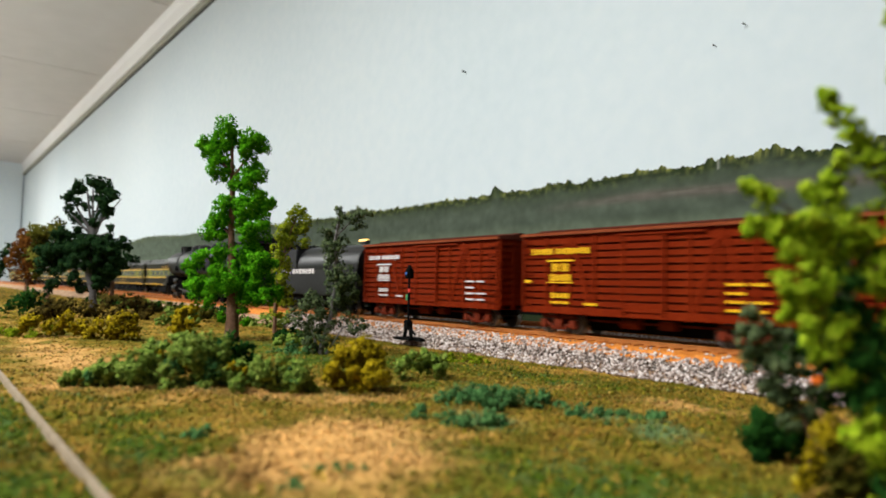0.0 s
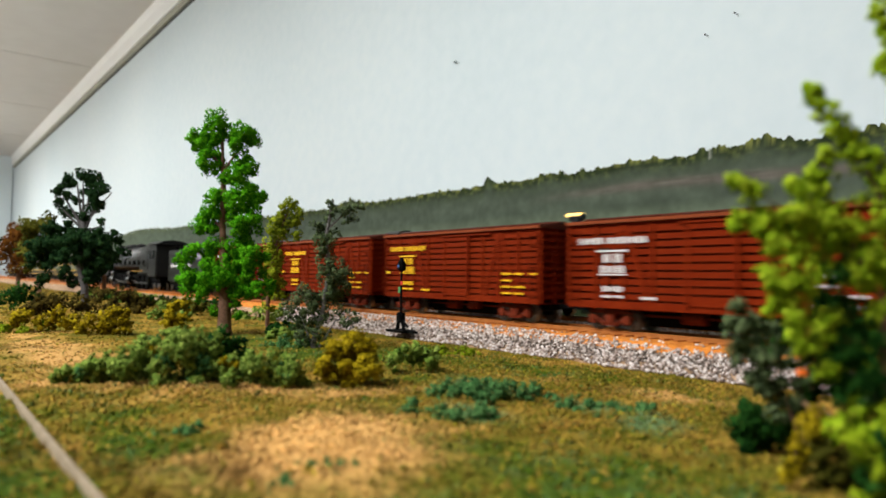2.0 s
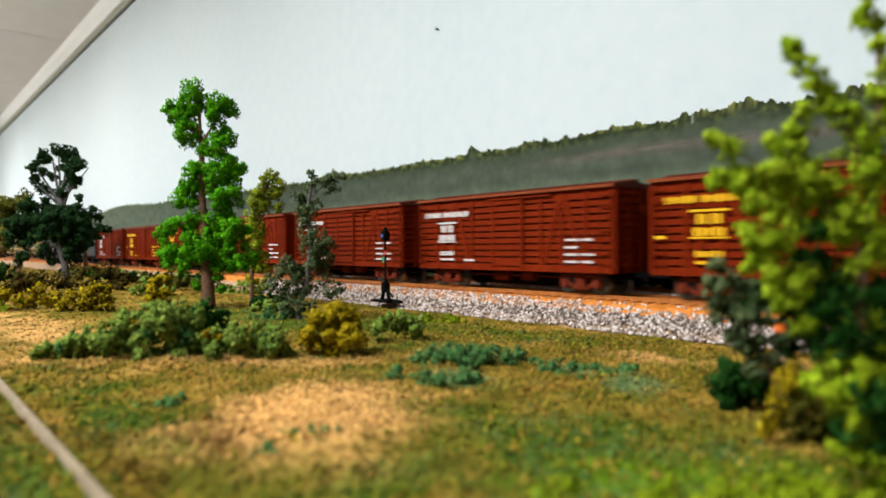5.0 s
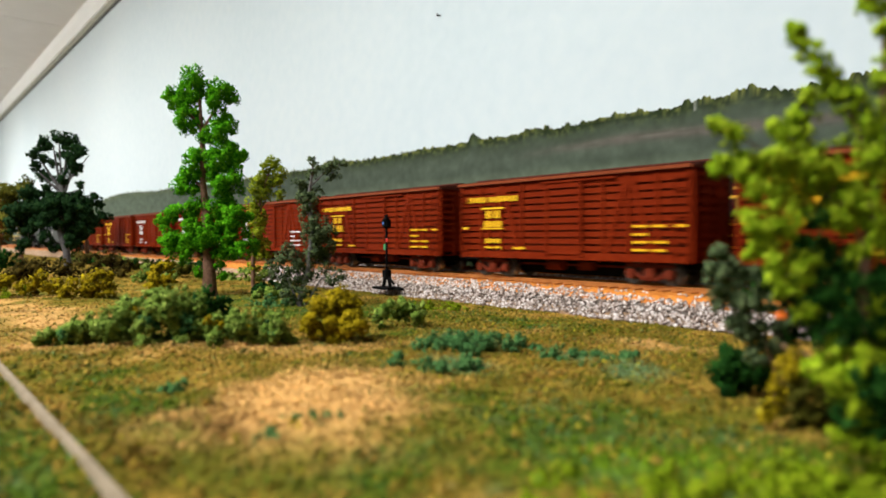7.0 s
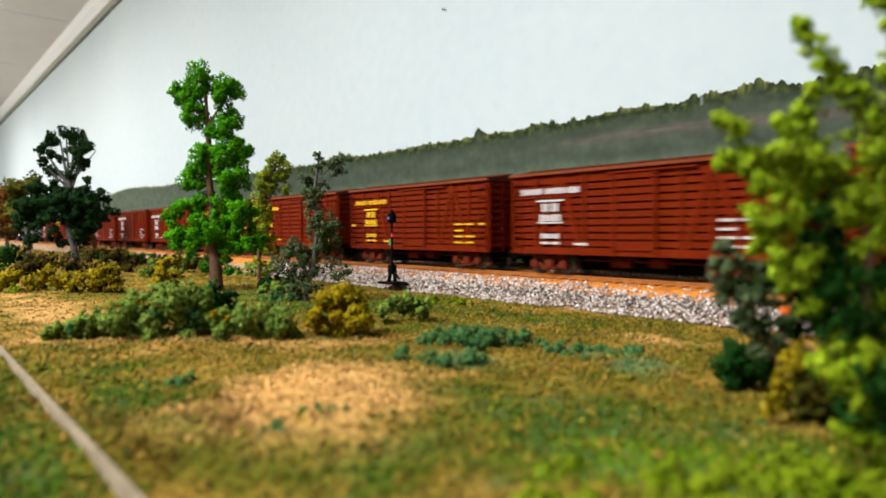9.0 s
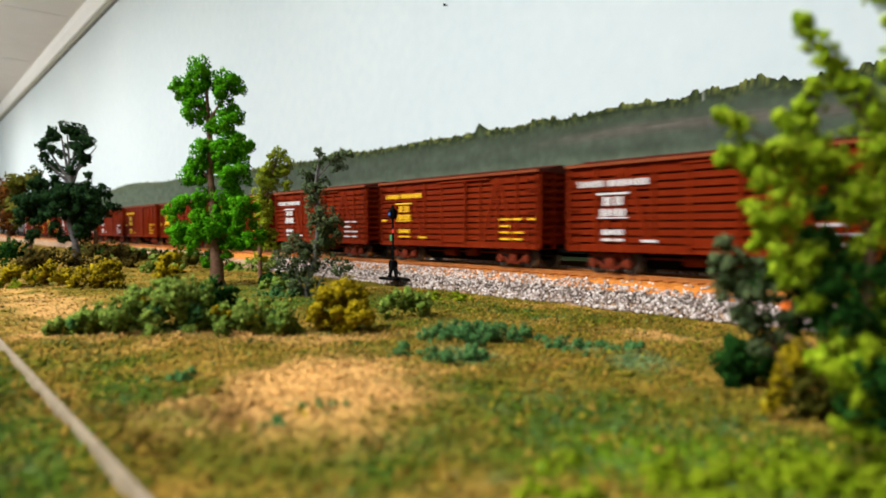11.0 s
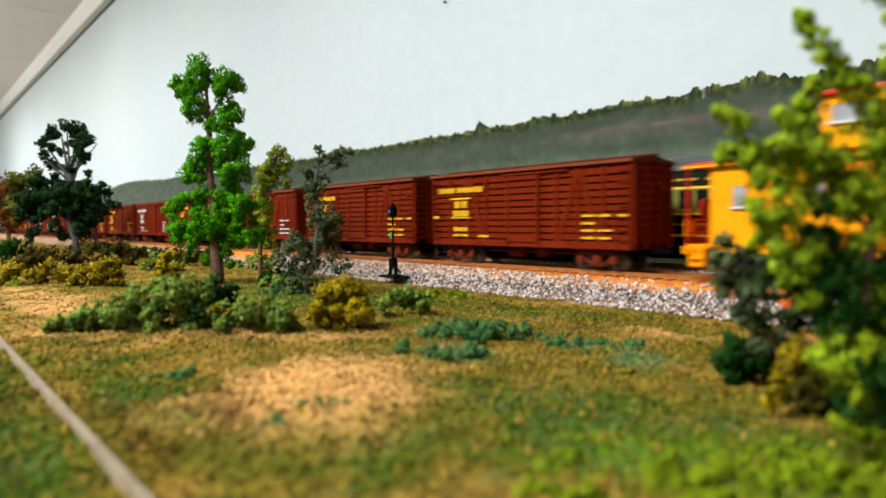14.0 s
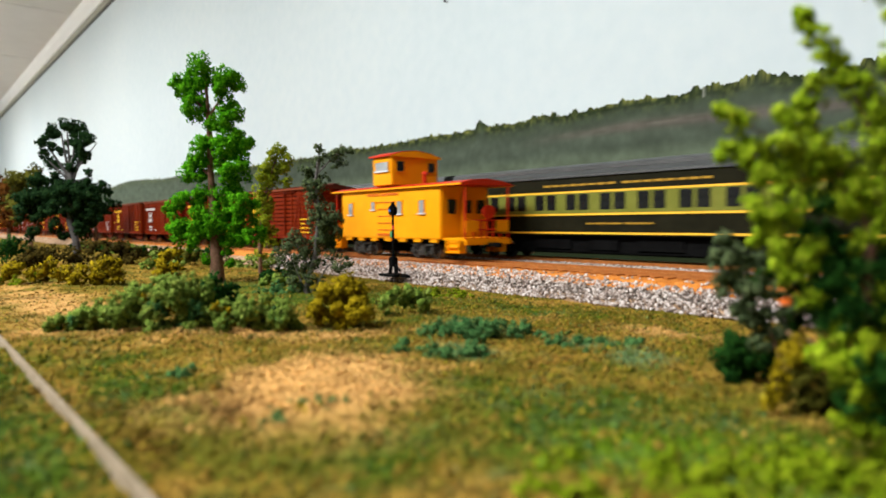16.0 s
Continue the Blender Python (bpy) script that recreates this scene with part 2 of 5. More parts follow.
def setting(name, shape, mat, label, category, smooth=False):
    return tagged(new(name, shape.mesh(name, mat, smooth)), label, category, kind="structure")


def flakes(centres, sizes, rng, flat=0.5, spike=0.7):
    """Irregular eight-sided crumbs about the centres, as vertices and triangles."""
    n = len(centres)
    base = np.array([(1, 0, 0), (0, 1, 0), (-1, 0, 0), (0, -1, 0), (0, 0, 1), (0, 0, -1)], float)
    a = rng.uniform(0, 6.283, (n, 3))
    ca, sa = np.cos(a), np.sin(a)
    rz = np.zeros((n, 3, 3))
    rz[:, 0, 0], rz[:, 0, 1], rz[:, 1, 0], rz[:, 1, 1], rz[:, 2, 2] = ca[:, 0], -sa[:, 0], sa[:, 0], ca[:, 0], 1
    rx = np.zeros((n, 3, 3))
    rx[:, 0, 0], rx[:, 1, 1], rx[:, 1, 2], rx[:, 2, 1], rx[:, 2, 2] = 1, ca[:, 1], -sa[:, 1], sa[:, 1], ca[:, 1]
    v = base[None] * rng.uniform(1 - spike, 1 + spike, (n, 6, 1)) * np.array([1, 1, flat])
    v = np.einsum("nij,njk,nmk->nmi", rz, rx, v) * np.asarray(sizes)[:, None, None] + np.asarray(centres)[:, None, :]
    tri = np.array([(0, 1, 4), (1, 2, 4), (2, 3, 4), (3, 0, 4), (1, 0, 5), (2, 1, 5), (3, 2, 5), (0, 3, 5)])
    f = (np.arange(n)[:, None, None] * 6 + tri[None]).reshape(-1, 3)
    return v.reshape(-1, 3), f


def raw_mesh(name, v, f, mat, normals=None):
    me = bpy.data.meshes.new(name)
    me.vertices.add(len(v))
    me.vertices.foreach_set("co", np.asarray(v, np.float32).ravel())
    me.loops.add(len(f) * 3)
    me.loops.foreach_set("vertex_index", np.asarray(f, np.int32).ravel())
    me.polygons.add(len(f))
    me.polygons.foreach_set("loop_start", np.arange(0, len(f) * 3, 3, dtype=np.int32))
    me.update(calc_edges=True)
    me.validate()
    if normals is not None and len(me.vertices) == len(normals):
        me.normals_split_custom_set_from_vertices(np.asarray(normals, np.float32))
    me.materials.append(mat)
    return me


def clumps(blobs, size, density, rng, puffs=16, swell=1.0):
    """Foam crumbs in a shell round each blob (x, y, z, radius), each blob broken into smaller uneven tufts that shade as tufts."""
    pts, out = [], []
    for x, y, z, r in blobs:
        r *= swell
        for k in range(puffs):
            way = rng.normal(size=3)
            way /= np.linalg.norm(way)
            sub = r * rng.uniform(0.20, 0.44)
            centre = np.array((x, y, z)) + way * r * rng.uniform(0.15, 1.0) ** 0.6
            n = max(6, int(0.52 * density * (sub / size) ** 2))
            d = rng.normal(size=(n, 3))
            d /= np.linalg.norm(d, axis=1)[:, None]
            stretch = 1 + 0.35 * np.sin(d[:, :1] * 5 + k) * np.cos(d[:, 1:2] * 6 + k)
            pts.append(d * stretch * (sub * rng.uniform(0.3, 1.0, n) ** 0.35 * rng.uniform(0.88, 1.15, n))[:, None] + centre)
            out.append(d * 0.6 + way * 0.35)
    p, o = np.concatenate(pts), np.concatenate(out)
    v, f = flakes(p, size * rng.uniform(0.55, 1.4, len(p)), rng, 0.6, 0.6)
    own = v - np.repeat(p, 6, axis=0)
    own /= np.linalg.norm(own, axis=1)[:, None] + 1e-9
    nrm = np.repeat(o, 6, axis=0) + 0.7 * own
    return v, f, nrm / (np.linalg.norm(nrm, axis=1)[:, None] + 1e-9)


HEAD = 49.0


def ragged(blobs, n, k, seed, flat=1.0):
    """Breaks each blob into n smaller ones strewn about it."""
    r = random.Random(seed)
    return [(u + r.uniform(-0.8, 0.8) * rad, w * flat + r.uniform(-0.7, 0.7) * rad * flat, rad * k * r.uniform(0.75, 1.25)) for u, w, rad in blobs for _ in range(n)]


def plant(name, label, category, base, scale, foliage, size, density, seed, trunk=(), bark=None, limbs=(), group="", depth=0.55, puffs=16, swell=1.0):
    """A tree or bush facing the aisle. foliage: (material, part name, blobs), blobs in units of scale as (across, up, radius)."""
    rng = np.random.default_rng(seed)
    ob = thing(name, label, category, pose(*base, 0, 0, HEAD), group)
    for mat, piece, blobs in foliage:
        b = []
        for u, w, r in blobs:
            b.append((u * scale, rng.normal() * r * scale * depth, w * scale, r * scale))
        v, f, nrm = clumps(b, size, density, rng, puffs, swell)
        part(piece, raw_mesh(piece, v, f, mat, nrm), None, ob)
    if trunk:
        s = Shape()
        for (u0, w0, r0), (u1, w1, r1) in zip(trunk, trunk[1:]):
            s.rod((u0 * scale, 0, w0 * scale), (u1 * scale, 0, w1 * scale), r0 * scale, r1 * scale, 9)
        part("trunk", s, bark, ob, smooth=True)
    for u0, w0, u1, w1, r in limbs:
        s = Shape().rod((u0 * scale, 0, w0 * scale), (u1 * scale, rng.normal() * 6 * scale, w1 * scale), r * scale, r * 0.4 * scale, 7)
        part("limb", s, bark, ob, smooth=True)
    return ob


# ---- room ----
BACK, END = 0.5, -7.5
setting("wall_north", Shape().box(-2.5, BACK + 0.06, 0.2, 10.4, 0.12, 3.0), SKY, "pale blue-grey painted sky wall behind the layout", "wall")
setting("wall_west", Shape().box(END - 0.06, -1.0, 0.2, 0.12, 2.98, 3.0), SKY, "pale blue-grey painted end wall", "wall")
# Unseen closing walls, darkened so less light bounces back on the layout.
setting("wall_south", Shape().box(-2.5, -2.56, 0.2, 10.4, 0.12, 3.0), PLAIN, "plain unseen room wall, kept grey to cut bounced light", "wall")
setting("wall_east", Shape().box(2.56, -1.0, 0.2, 0.12, 2.98, 3.0), PLAIN, "plain unseen room wall, kept grey to cut bounced light", "wall")
# Unseen floor, made pale to reflect light up to the ceiling.
setting("floor", Shape().box(-2.5, -1.0, -1.33, 10.4, 3.3, 0.1), PALEFLOOR, "unseen pale grey floor that bounces light to the ceiling", "floor")

ceil = Shape()
x = END
while x < 2.5:
    ceil.box(x + 0.598, -1.03, 1.18, 1.192, 3.06, 0.1, 0.003)
    x += 1.2
ceil.box(-2.5, -1.03, 1.20, 10.4, 3.1, 0.09)
setting("ceiling", ceil, CEIL, "off-white ceiling boards with thin seams", "ceiling")
cove = [(BACK + 0.002, 1.046), (BACK - 0.018, 1.046), (BACK - 0.021, 1.052), (BACK - 0.022, 1.100), (BACK - 0.028, 1.112), (BACK - 0.033, 1.134), (BACK + 0.002, 1.134)]
setting("trim", Shape().prism(cove, END, 2.5), TRIM, "white coved ceiling moulding", "trim")
# Grey-olive colour carries the shade on the lower part of the moulding.
strip_shade = material("moulding_shade_olive", [(0.33, 0.32, 0.26), (0.42, 0.41, 0.34)], 20, 0.7, 0.1, fine=20)
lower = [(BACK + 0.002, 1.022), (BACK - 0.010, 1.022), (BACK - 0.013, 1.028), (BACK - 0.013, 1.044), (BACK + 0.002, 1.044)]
setting("trim_rail", Shape().prism(lower, END, 2.5), strip_shade, "grey-olive strip coloured as the white moulding's shaded lower part", "trim")
# Shadow line under the moulding, put in as a dark-coloured strip.
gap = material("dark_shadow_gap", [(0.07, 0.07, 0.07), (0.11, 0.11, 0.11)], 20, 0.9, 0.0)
setting("trim_bead", Shape().prism([(BACK + 0.002, 1.014), (BACK - 0.004, 1.014), (BACK - 0.005, 1.020), (BACK + 0.002, 1.020)], END, 2.5), gap, "thin dark strip drawn as the shadow line under the moulding", "trim")

# marks on the painted wall
for mx, mz, r in ((-0.897, 0.419, 0.0022), (-0.375, 0.349, 0.0011), (-0.413, 0.333, 0.001)):
    hook = thing("wall_nail", "tiny dark nail in the painted sky wall", "nail", pose(mx, BACK, mz))
    part("shank", Shape().rod((0, 0.002, 0), (0, -0.006, 0), r * 0.5, n=8), BLACK, hook)
    part("head", Shape().rod((0, -0.006, 0), (0, -0.008, 0), r, n=8), BLACK, hook)


# printed hills standing flat on the wall
def hump(x, c, w):
    return math.exp(-((x - c) / w) ** 2)


def slope(x):
    z = 0.1815 + 0.003 * noise.noise((x * 9, 0, 0))
    for c, w, h in ((-0.807, 0.012, 0.010), (-0.670, 0.022, 0.004), (-0.515, 0.05, 0.006), (-0.405, 0.016, 0.006), (-0.345, 0.03, 0.008), (-1.26, 0.06, 0.009), (-2.95, 0.40, 0.025), (-2.3, 0.2, 0.008), (0.0, 0.2, 0.006)):
        z += h * hump(x, c, w)
    return z


def ridge(x):
    crowns = abs(noise.noise((x * 34, 0, 1))) * 0.007 + max(0, noise.noise((x * 75, 0, 3))) * 0.010 + abs(noise.noise((x * 150, 0, 7))) * 0.007
    return slope(x) - 0.001 + crowns + 0.0028 * noise.noise((x * 300, 0, 2))


def hill_tone(x, z, top):
    """Print colours: sunlit crowns at the ridge, dim woods, a grey clearing and pale haze in the valley; foot darkened
    as shade.
    """
    d = max(top - z, 0)
    a = 0.6 * noise.noise((x * 22, z * 60, 1)) + 0.3 * noise.noise((x * 90, z * 110, 2))
    c = Vector((0.074, 0.094, 0.078)) * (1 + 0.40 * a)
    rim = math.exp(-(d / 0.017) ** 2)
    tuft = noise.noise((x * 95, z * 120, 4)) + 0.6 * noise.noise((x * 210, z * 240, 14))
    c = c.lerp(Vector((0.030, 0.044, 0.020)) * (1 + 0.6 * tuft), min(0.95, 1.1 * rim))
    sunny = max(0.0, tuft + 0.05 + 0.4 * noise.noise((x * 18, 0, 15))) * math.exp(-d / 0.0055)
    c = c.lerp(Vector((0.26, 0.27, 0.075)), min(0.8, 1.7 * sunny))
    bare = hump(z, 0.148 + 0.004 * math.sin(x * 9), 0.0065) * max(0.0, min(1.0, (x + 0.72) / 0.2))
    c = c.lerp(Vector((0.130, 0.112, 0.108)) * (1 + 0.4 * noise.noise((x * 40, z * 260, 9))), min(0.8, max(0, bare * (0.85 + 0.6 * a))))
    # Foot of the sheet coloured dark as the shade below the trains.
    if z < 0.065:
        return Vector((0.02, 0.028, 0.014))
    fog = max(0.0, min(1.0, (0.128 - z) / 0.03))
    c = c.lerp(Vector((0.15, 0.19, 0.14)) * (1 + 0.3 * a), 0.7 * fog)
    mast = hump(x, -0.4085, 0.0013) if 0.176 < z < 0.191 else 0.0
    c = c.lerp(Vector((0.42, 0.44, 0.43)), 0.7 * mast)
    far = max(0.0, min(1.0, (-1.4 - x) / 1.2))
    return c.lerp(Vector((0.11, 0.14, 0.115)) * (1 + 0.25 * a), 0.6 * far)


def hill_print():
    xs, x = [], END + 0.01
    while x < 2.3:
        xs.append(x)
        x += 0.0022 if -1.5 < x < 0.1 else (0.006 if -3.6 < x < 0.4 else 0.02)
    steps = [-0.05, 0.062, 0.068] + [0.085 + 0.0027 * i for i in range(36)]
    v, c = [], []
    for x in xs:
        top = ridge(x)
        for z in steps + [None]:
            zz = top if z is None else min(z, top - 0.0004)
            v.append((x, BACK - 0.004, zz))
            c.append((*hill_tone(x, zz, slope(x) + 0.002), 1))
    m = len(steps) + 1
    f = [(i * m + j, (i + 1) * m + j, (i + 1) * m + j + 1, i * m + j + 1) for i in range(len(xs) - 1) for j in range(m - 1)]
    me = bpy.data.meshes.new("backdrop")
    me.from_pydata(v, [], f)
    att = me.color_attributes.new("patch", "FLOAT_COLOR", "POINT")
    att.data.foreach_set("color", np.array(c, np.float32).ravel())
    me.materials.append(attribute_material("hill_print", 0.8, 0.0, 60.0, 0.88, 1.12))
    return me


tagged(new("backdrop", hill_print()), "printed backdrop of hazy wooded hills along the wall", "backdrop", kind="structure")


# ---- layout ground ----
def lump(x, y):
    z = 0.0016 * noise.noise((x * 22, y * 22, 0)) + 0.0009 * noise.noise((x * 70, y * 70, 3)) + 0.0005 * noise.noise((x * 190, y * 190, 9))
    return z + 0.0014 * tilted(x, y, -0.122, -0.200, 0.026, 0.036)


def height(x, y):
    z = -0.012 + lump(x, y)
    if y > 0.115:
        z -= 0.018 * min(1, (y - 0.115) / 0.05)
    return z


TAN, STRAW, OLIVE, GREEN, BROWN = (0.50, 0.282, 0.105), (0.285, 0.168, 0.034), (0.112, 0.092, 0.012), (0.042, 0.080, 0.007), (0.060, 0.029, 0.006)


def bump2(x, y, cx, cy, rx, ry):
    return math.exp(-((x - cx) / rx) ** 2 - ((y - cy) / ry) ** 2)


def tilted(x, y, cx, cy, ru, rw):
    u, w = (x - cx) * 0.656 + (y - cy) * 0.755, (y - cy) * 0.656 - (x - cx) * 0.755
    return math.exp(-(u / ru) ** 2 - (w / rw) ** 2)


def firm(v):
    v = min(1.0, max(0.0, v))
    return v * v * (3 - 2 * v)


def patch(x, y):
    """Scatter colours: a bare sandy knoll, straw bands, mossy and leafy green stretches, brown earth showing through;
    shade-dark behind the tracks.
    """
    # Beyond the rear track: dark colour stands for the shade under the trains.
    if y > 0.11:
        return Vector((0.02, 0.02, 0.008))
    a = noise.noise((x * 26, y * 26, 5)) + 0.6 * noise.noise((x * 80, y * 80, 6))
    b = noise.noise((x * 34 + 9, y * 34, 7)) + 0.5 * noise.noise((x * 110, y * 110, 8))
    e = noise.noise((x * 75 + 3, y * 75, 12)) + 0.7 * noise.noise((x * 210, y * 210, 13))
    g = noise.noise((x * 140 + 5, y * 140, 22)) + 0.6 * noise.noise((x * 330, y * 330, 23))
    c = Vector(OLIVE).lerp(Vector(STRAW), firm(0.40 + 0.50 * a + 0.75 * e))
    straw = 1.2 * tilted(x, y, -0.193, -0.182, 0.06, 0.012) + 1.3 * bump2(x, y, -0.33, -0.218, 0.09, 0.022) + 1.1 * bump2(x, y, -0.118, -0.083, 0.035, 0.009)
    c = c.lerp(Vector(TAN) * 0.86, firm(straw * 0.8 + 0.45 * a + 0.4 * e - 0.15))
    green = 1.25 * bump2(x, y, -0.050, -0.178, 0.034, 0.030) + 1.0 * bump2(x, y, -0.088, -0.172, 0.026, 0.020) + 1.15 * bump2(x, y, -0.078, -0.212, 0.012, 0.012) + 1.0 * bump2(x, y, -0.128, -0.231, 0.035, 0.009) + 0.7 * bump2(x, y, -0.165, -0.228, 0.05, 0.012) + 1.15 * bump2(x, y, -0.29, -0.115, 0.12, 0.04) + 0.65 * bump2(x, y, -0.185, -0.073, 0.06, 0.018) + (1.2 if y < -0.2465 else 0)
    c = c.lerp(Vector(GREEN), 0.92 * firm(green * 0.85 + 0.55 * b - 0.25 * e - 0.08))
    sand = 1.9 * tilted(x, y, -0.121, -0.201, 0.026, 0.040)
    c = c.lerp(Vector(TAN) * (1 + 0.12 * g), firm(sand + 0.35 * a + 0.5 * e - 0.48))
    lush = bump2(x, y, -0.038, -0.182, 0.030, 0.022) if y < -0.15 else 0
    c = c.lerp(Vector((0.125, 0.21, 0.004)), 0.85 * firm(0.9 * lush + 0.7 * b * lush - 0.1))
    c = c.lerp(Vector((0.26, 0.130, 0.018)), 0.6 * firm(1.5 * (g - 0.3)) * (1 - firm(sand)))
    c = c.lerp(Vector((0.06, 0.115, 0.05)), 0.7 * firm(1.6 * (-g - 0.4 + 0.3 * green)) * (1 - firm(sand)))
    cool = bump2(x, y, -0.155, -0.124, 0.024, 0.010) + bump2(x, y, -0.126, -0.152, 0.012, 0.010) + bump2(x, y, -0.114, -0.117, 0.016, 0.008) + bump2(x, y, -0.091, -0.125, 0.008, 0.008)
    c = c.lerp(Vector((0.075, 0.145, 0.070)), 0.85 * firm(0.9 * cool + 0.5 * b * cool + 0.5 * e * cool - 0.12))
    dark = bump2(x, y, -0.127, -0.2186, 0.006, 0.0035) + 1.2 * bump2(x, y, -0.111, -0.2234, 0.007, 0.003) + bump2(x, y, -0.128, -0.2374, 0.008, 0.003) + bump2(x, y, -0.105, -0.238, 0.010, 0.003) + (0.5 if b < -0.5 and sand < 0.5 else 0)
    return c.lerp(Vector(BROWN), min(0.8, dark))


def ground_sheet():
    xs, x = [], 2.48
    while x > END:
        xs.append(x)
        x -= 0.004 if -0.45 < x <= 0.1 else (0.012 if -1.3 < x <= 0.3 else 0.08)
    xs.append(END + 0.005)
    ys, y = [], -0.75
    while y < BACK - 0.012:
        ys.append(y)
        y += 0.004 if -0.27 < y < -0.03 else 0.03
    ys.append(BACK - 0.01)
    v = [(x, y, height(x, y)) for x in xs for y in ys]
    m = len(ys)
    f = [(i * m + j, i * m + j + 1, (i + 1) * m + j + 1, (i + 1) * m + j) for i in range(len(xs) - 1) for j in range(m - 1)]
    me = bpy.data.meshes.new("ground")
    me.from_pydata(v, [], f)
    me.materials.append(GROUND)
    att = me.color_attributes.new("patch", "FLOAT_COLOR", "POINT")
    att.data.foreach_set("color", np.array([(*patch(a, b), 1) for a, b, _ in v], np.float32).ravel())
    me.polygons.foreach_set("use_smooth", [True] * len(me.polygons))
    me.update()
    return me


tagged(new("ground", ground_sheet()), "model landscape of tan, olive and green scatter turf", "ground", kind="structure")
setting("benchwork", Shape().box(-2.5, -0.135, -0.66, 9.96, 1.22, 1.24, 0.004), WOOD, "wooden benchwork under the layout", "benchwork")

# turf crumbs, denser close to the aisle
rng = np.random.default_rng(11)
gx = np.concatenate([rng.uniform(-0.30, 0.02, 44000), rng.uniform(-0.75, 0.02, 26000), rng.uniform(-2.2, -0.5, 6000), rng.uniform(-0.24, -0.02, 16000)])
gy = np.concatenate([rng.uniform(-0.27, -0.046, 44000), rng.uniform(-0.30, -0.046, 26000), rng.uniform(-0.35, -0.06, 6000), rng.uniform(-0.265, -0.05, 16000)])
gs = np.concatenate([rng.uniform(0.0002, 0.00062, 44000), rng.uniform(0.0003, 0.0008, 26000), rng.uniform(0.0008, 0.002, 6000), rng.uniform(0.0004, 0.0009, 16000)])
keep = [(a + 0.0) < 1 and not (abs(a - 0.0007) < 0.03 and abs(b + 0.276) < 0.02) for a, b in zip(gx, gy)]
gx, gy, gs = gx[keep], gy[keep], gs[keep]
gz = np.array([height(a, b) for a, b in zip(gx, gy)])
v, f = flakes(np.stack([gx, gy, gz + gs * 0.2], 1), gs, rng)
turf = raw_mesh("turf_scatter", v, f, FOAM)
tint = np.array([patch(a + rng.normal() * 0.0025, b + rng.normal() * 0.0025) for a, b in zip(gx, gy)])
tint *= rng.uniform(0.75, 1.35, (len(tint), 1))
pick = rng.uniform(size=len(tint))
bare = np.array([tilted(a, b, -0.121, -0.201, 0.026, 0.040) > 0.35 for a, b in zip(gx, gy)])
pick[bare & (rng.uniform(size=len(tint)) < 0.8)] = 1.0
for lo, hi, hue in ((0.06, 0.16, (0.28, 0.165, 0.035)), (0.16, 0.25, (0.035, 0.075, 0.006)), (0.25, 0.30, (0.20, 0.11, 0.014)), (0.30, 0.34, (0.05, 0.11, 0.035)), (0.34, 0.365, (0.03, 0.02, 0.006))):
    on = (pick > lo) & (pick < hi)
    tint[on] = 0.3 * tint[on] + 0.7 * np.array([hue]) * rng.uniform(0.6, 1.3, (on.sum(), 1))
some = pick < 0.06
tint[some] = np.array([(0.24, 0.20, 0.02)]) * rng.uniform(0.5, 1.2, (some.sum(), 1))
att = turf.color_attributes.new("patch", "FLOAT_COLOR", "POINT")
att.data.foreach_set("color", np.repeat(np.concatenate([tint, np.ones((len(tint), 1))], 1), 6, axis=0).astype(np.float32).ravel())
tagged(new("turf_scatter", turf), "coarse turf scatter in tan, olive and green", "turf", kind="stuff")

# edge strip of the layout
strip = thing("edge_strip", "thin pale wooden strip along the scenery edge", "strip", pose(0, -0.2449, -0.0117))
part("board", Shape().box(-1.6, 0, 0, 3.4, 0.0013, 0.0030, 0.0003), WOOD, strip)

# ---- railway ----
bed = [(-0.0435, -0.0135), (-0.026, -0.0028), (0.098, -0.0028), (0.122, -0.0135), (0.122, -0.02), (-0.0435, -0.02)]
setting("track_bed", Shape().prism(bed, END + 0.01, 2.47), TANBED, "dusty tan earth bed under two tracks", "ballast")
SECOND = 0.058
fill = [(-0.0420, -0.0128), (-0.0262, -0.0025), (-0.0225, -0.0021), (-0.0225, -0.006), (-0.0440, -0.0135)]
strip_fill = [(0.0165, -0.0045), (0.0165, -0.0019), (0.0450, -0.0019), (0.0450, -0.0045)]
STONEBED = material("stone_dust", [(0.04, 0.03, 0.025), (0.12, 0.095, 0.08), (0.24, 0.20, 0.175)], 700, 0.9, 0.6)
spill = [(-0.0310, -0.0051), (-0.0262, -0.0021), (-0.0225, -0.0019), (-0.0225, -0.004), (-0.0310, -0.0065)]
setting("roadbed_spill", Shape().prism(spill, -0.62, 2.46), BED, "orange-brown earth spilling down the track shoulder", "ballast")
setting("ballast_shoulder", Shape().prism(fill, -0.49, 2.46).prism(strip_fill, -0.49, 2.46), STONEBED, "grey stone dust shoulder between and beside the rails", "ballast")
rng = np.random.default_rng(21)
bx = np.concatenate([rng.uniform(-0.50, 0.2, 24000), rng.uniform(-0.52, 0.2, 9000)])
by = np.concatenate([rng.uniform(-0.050, -0.0215, 24000), rng.uniform(0.018, 0.0445, 9000)])
by[:24000] = rng.uniform(-0.050, -0.0215, 24000)
bz = np.where(by < -0.026, -0.0135 + (by + 0.0435) / 0.0175 * 0.0107, -0.0028)
wave = np.array([0.003 * noise.noise((a * 30, 0, 4)) + 0.0012 * noise.noise((a * 140, 0, 5)) for a in bx])
crest = np.array([-0.0238 - 0.0050 * min(1, max(0, (a + 0.30) / 0.17)) + 0.0016 * noise.noise((a * 60, 0, 8)) + 0.0012 * noise.noise((a * 260, 0, 9)) for a in bx])
stray = rng.uniform(size=len(bx)) < 0.05
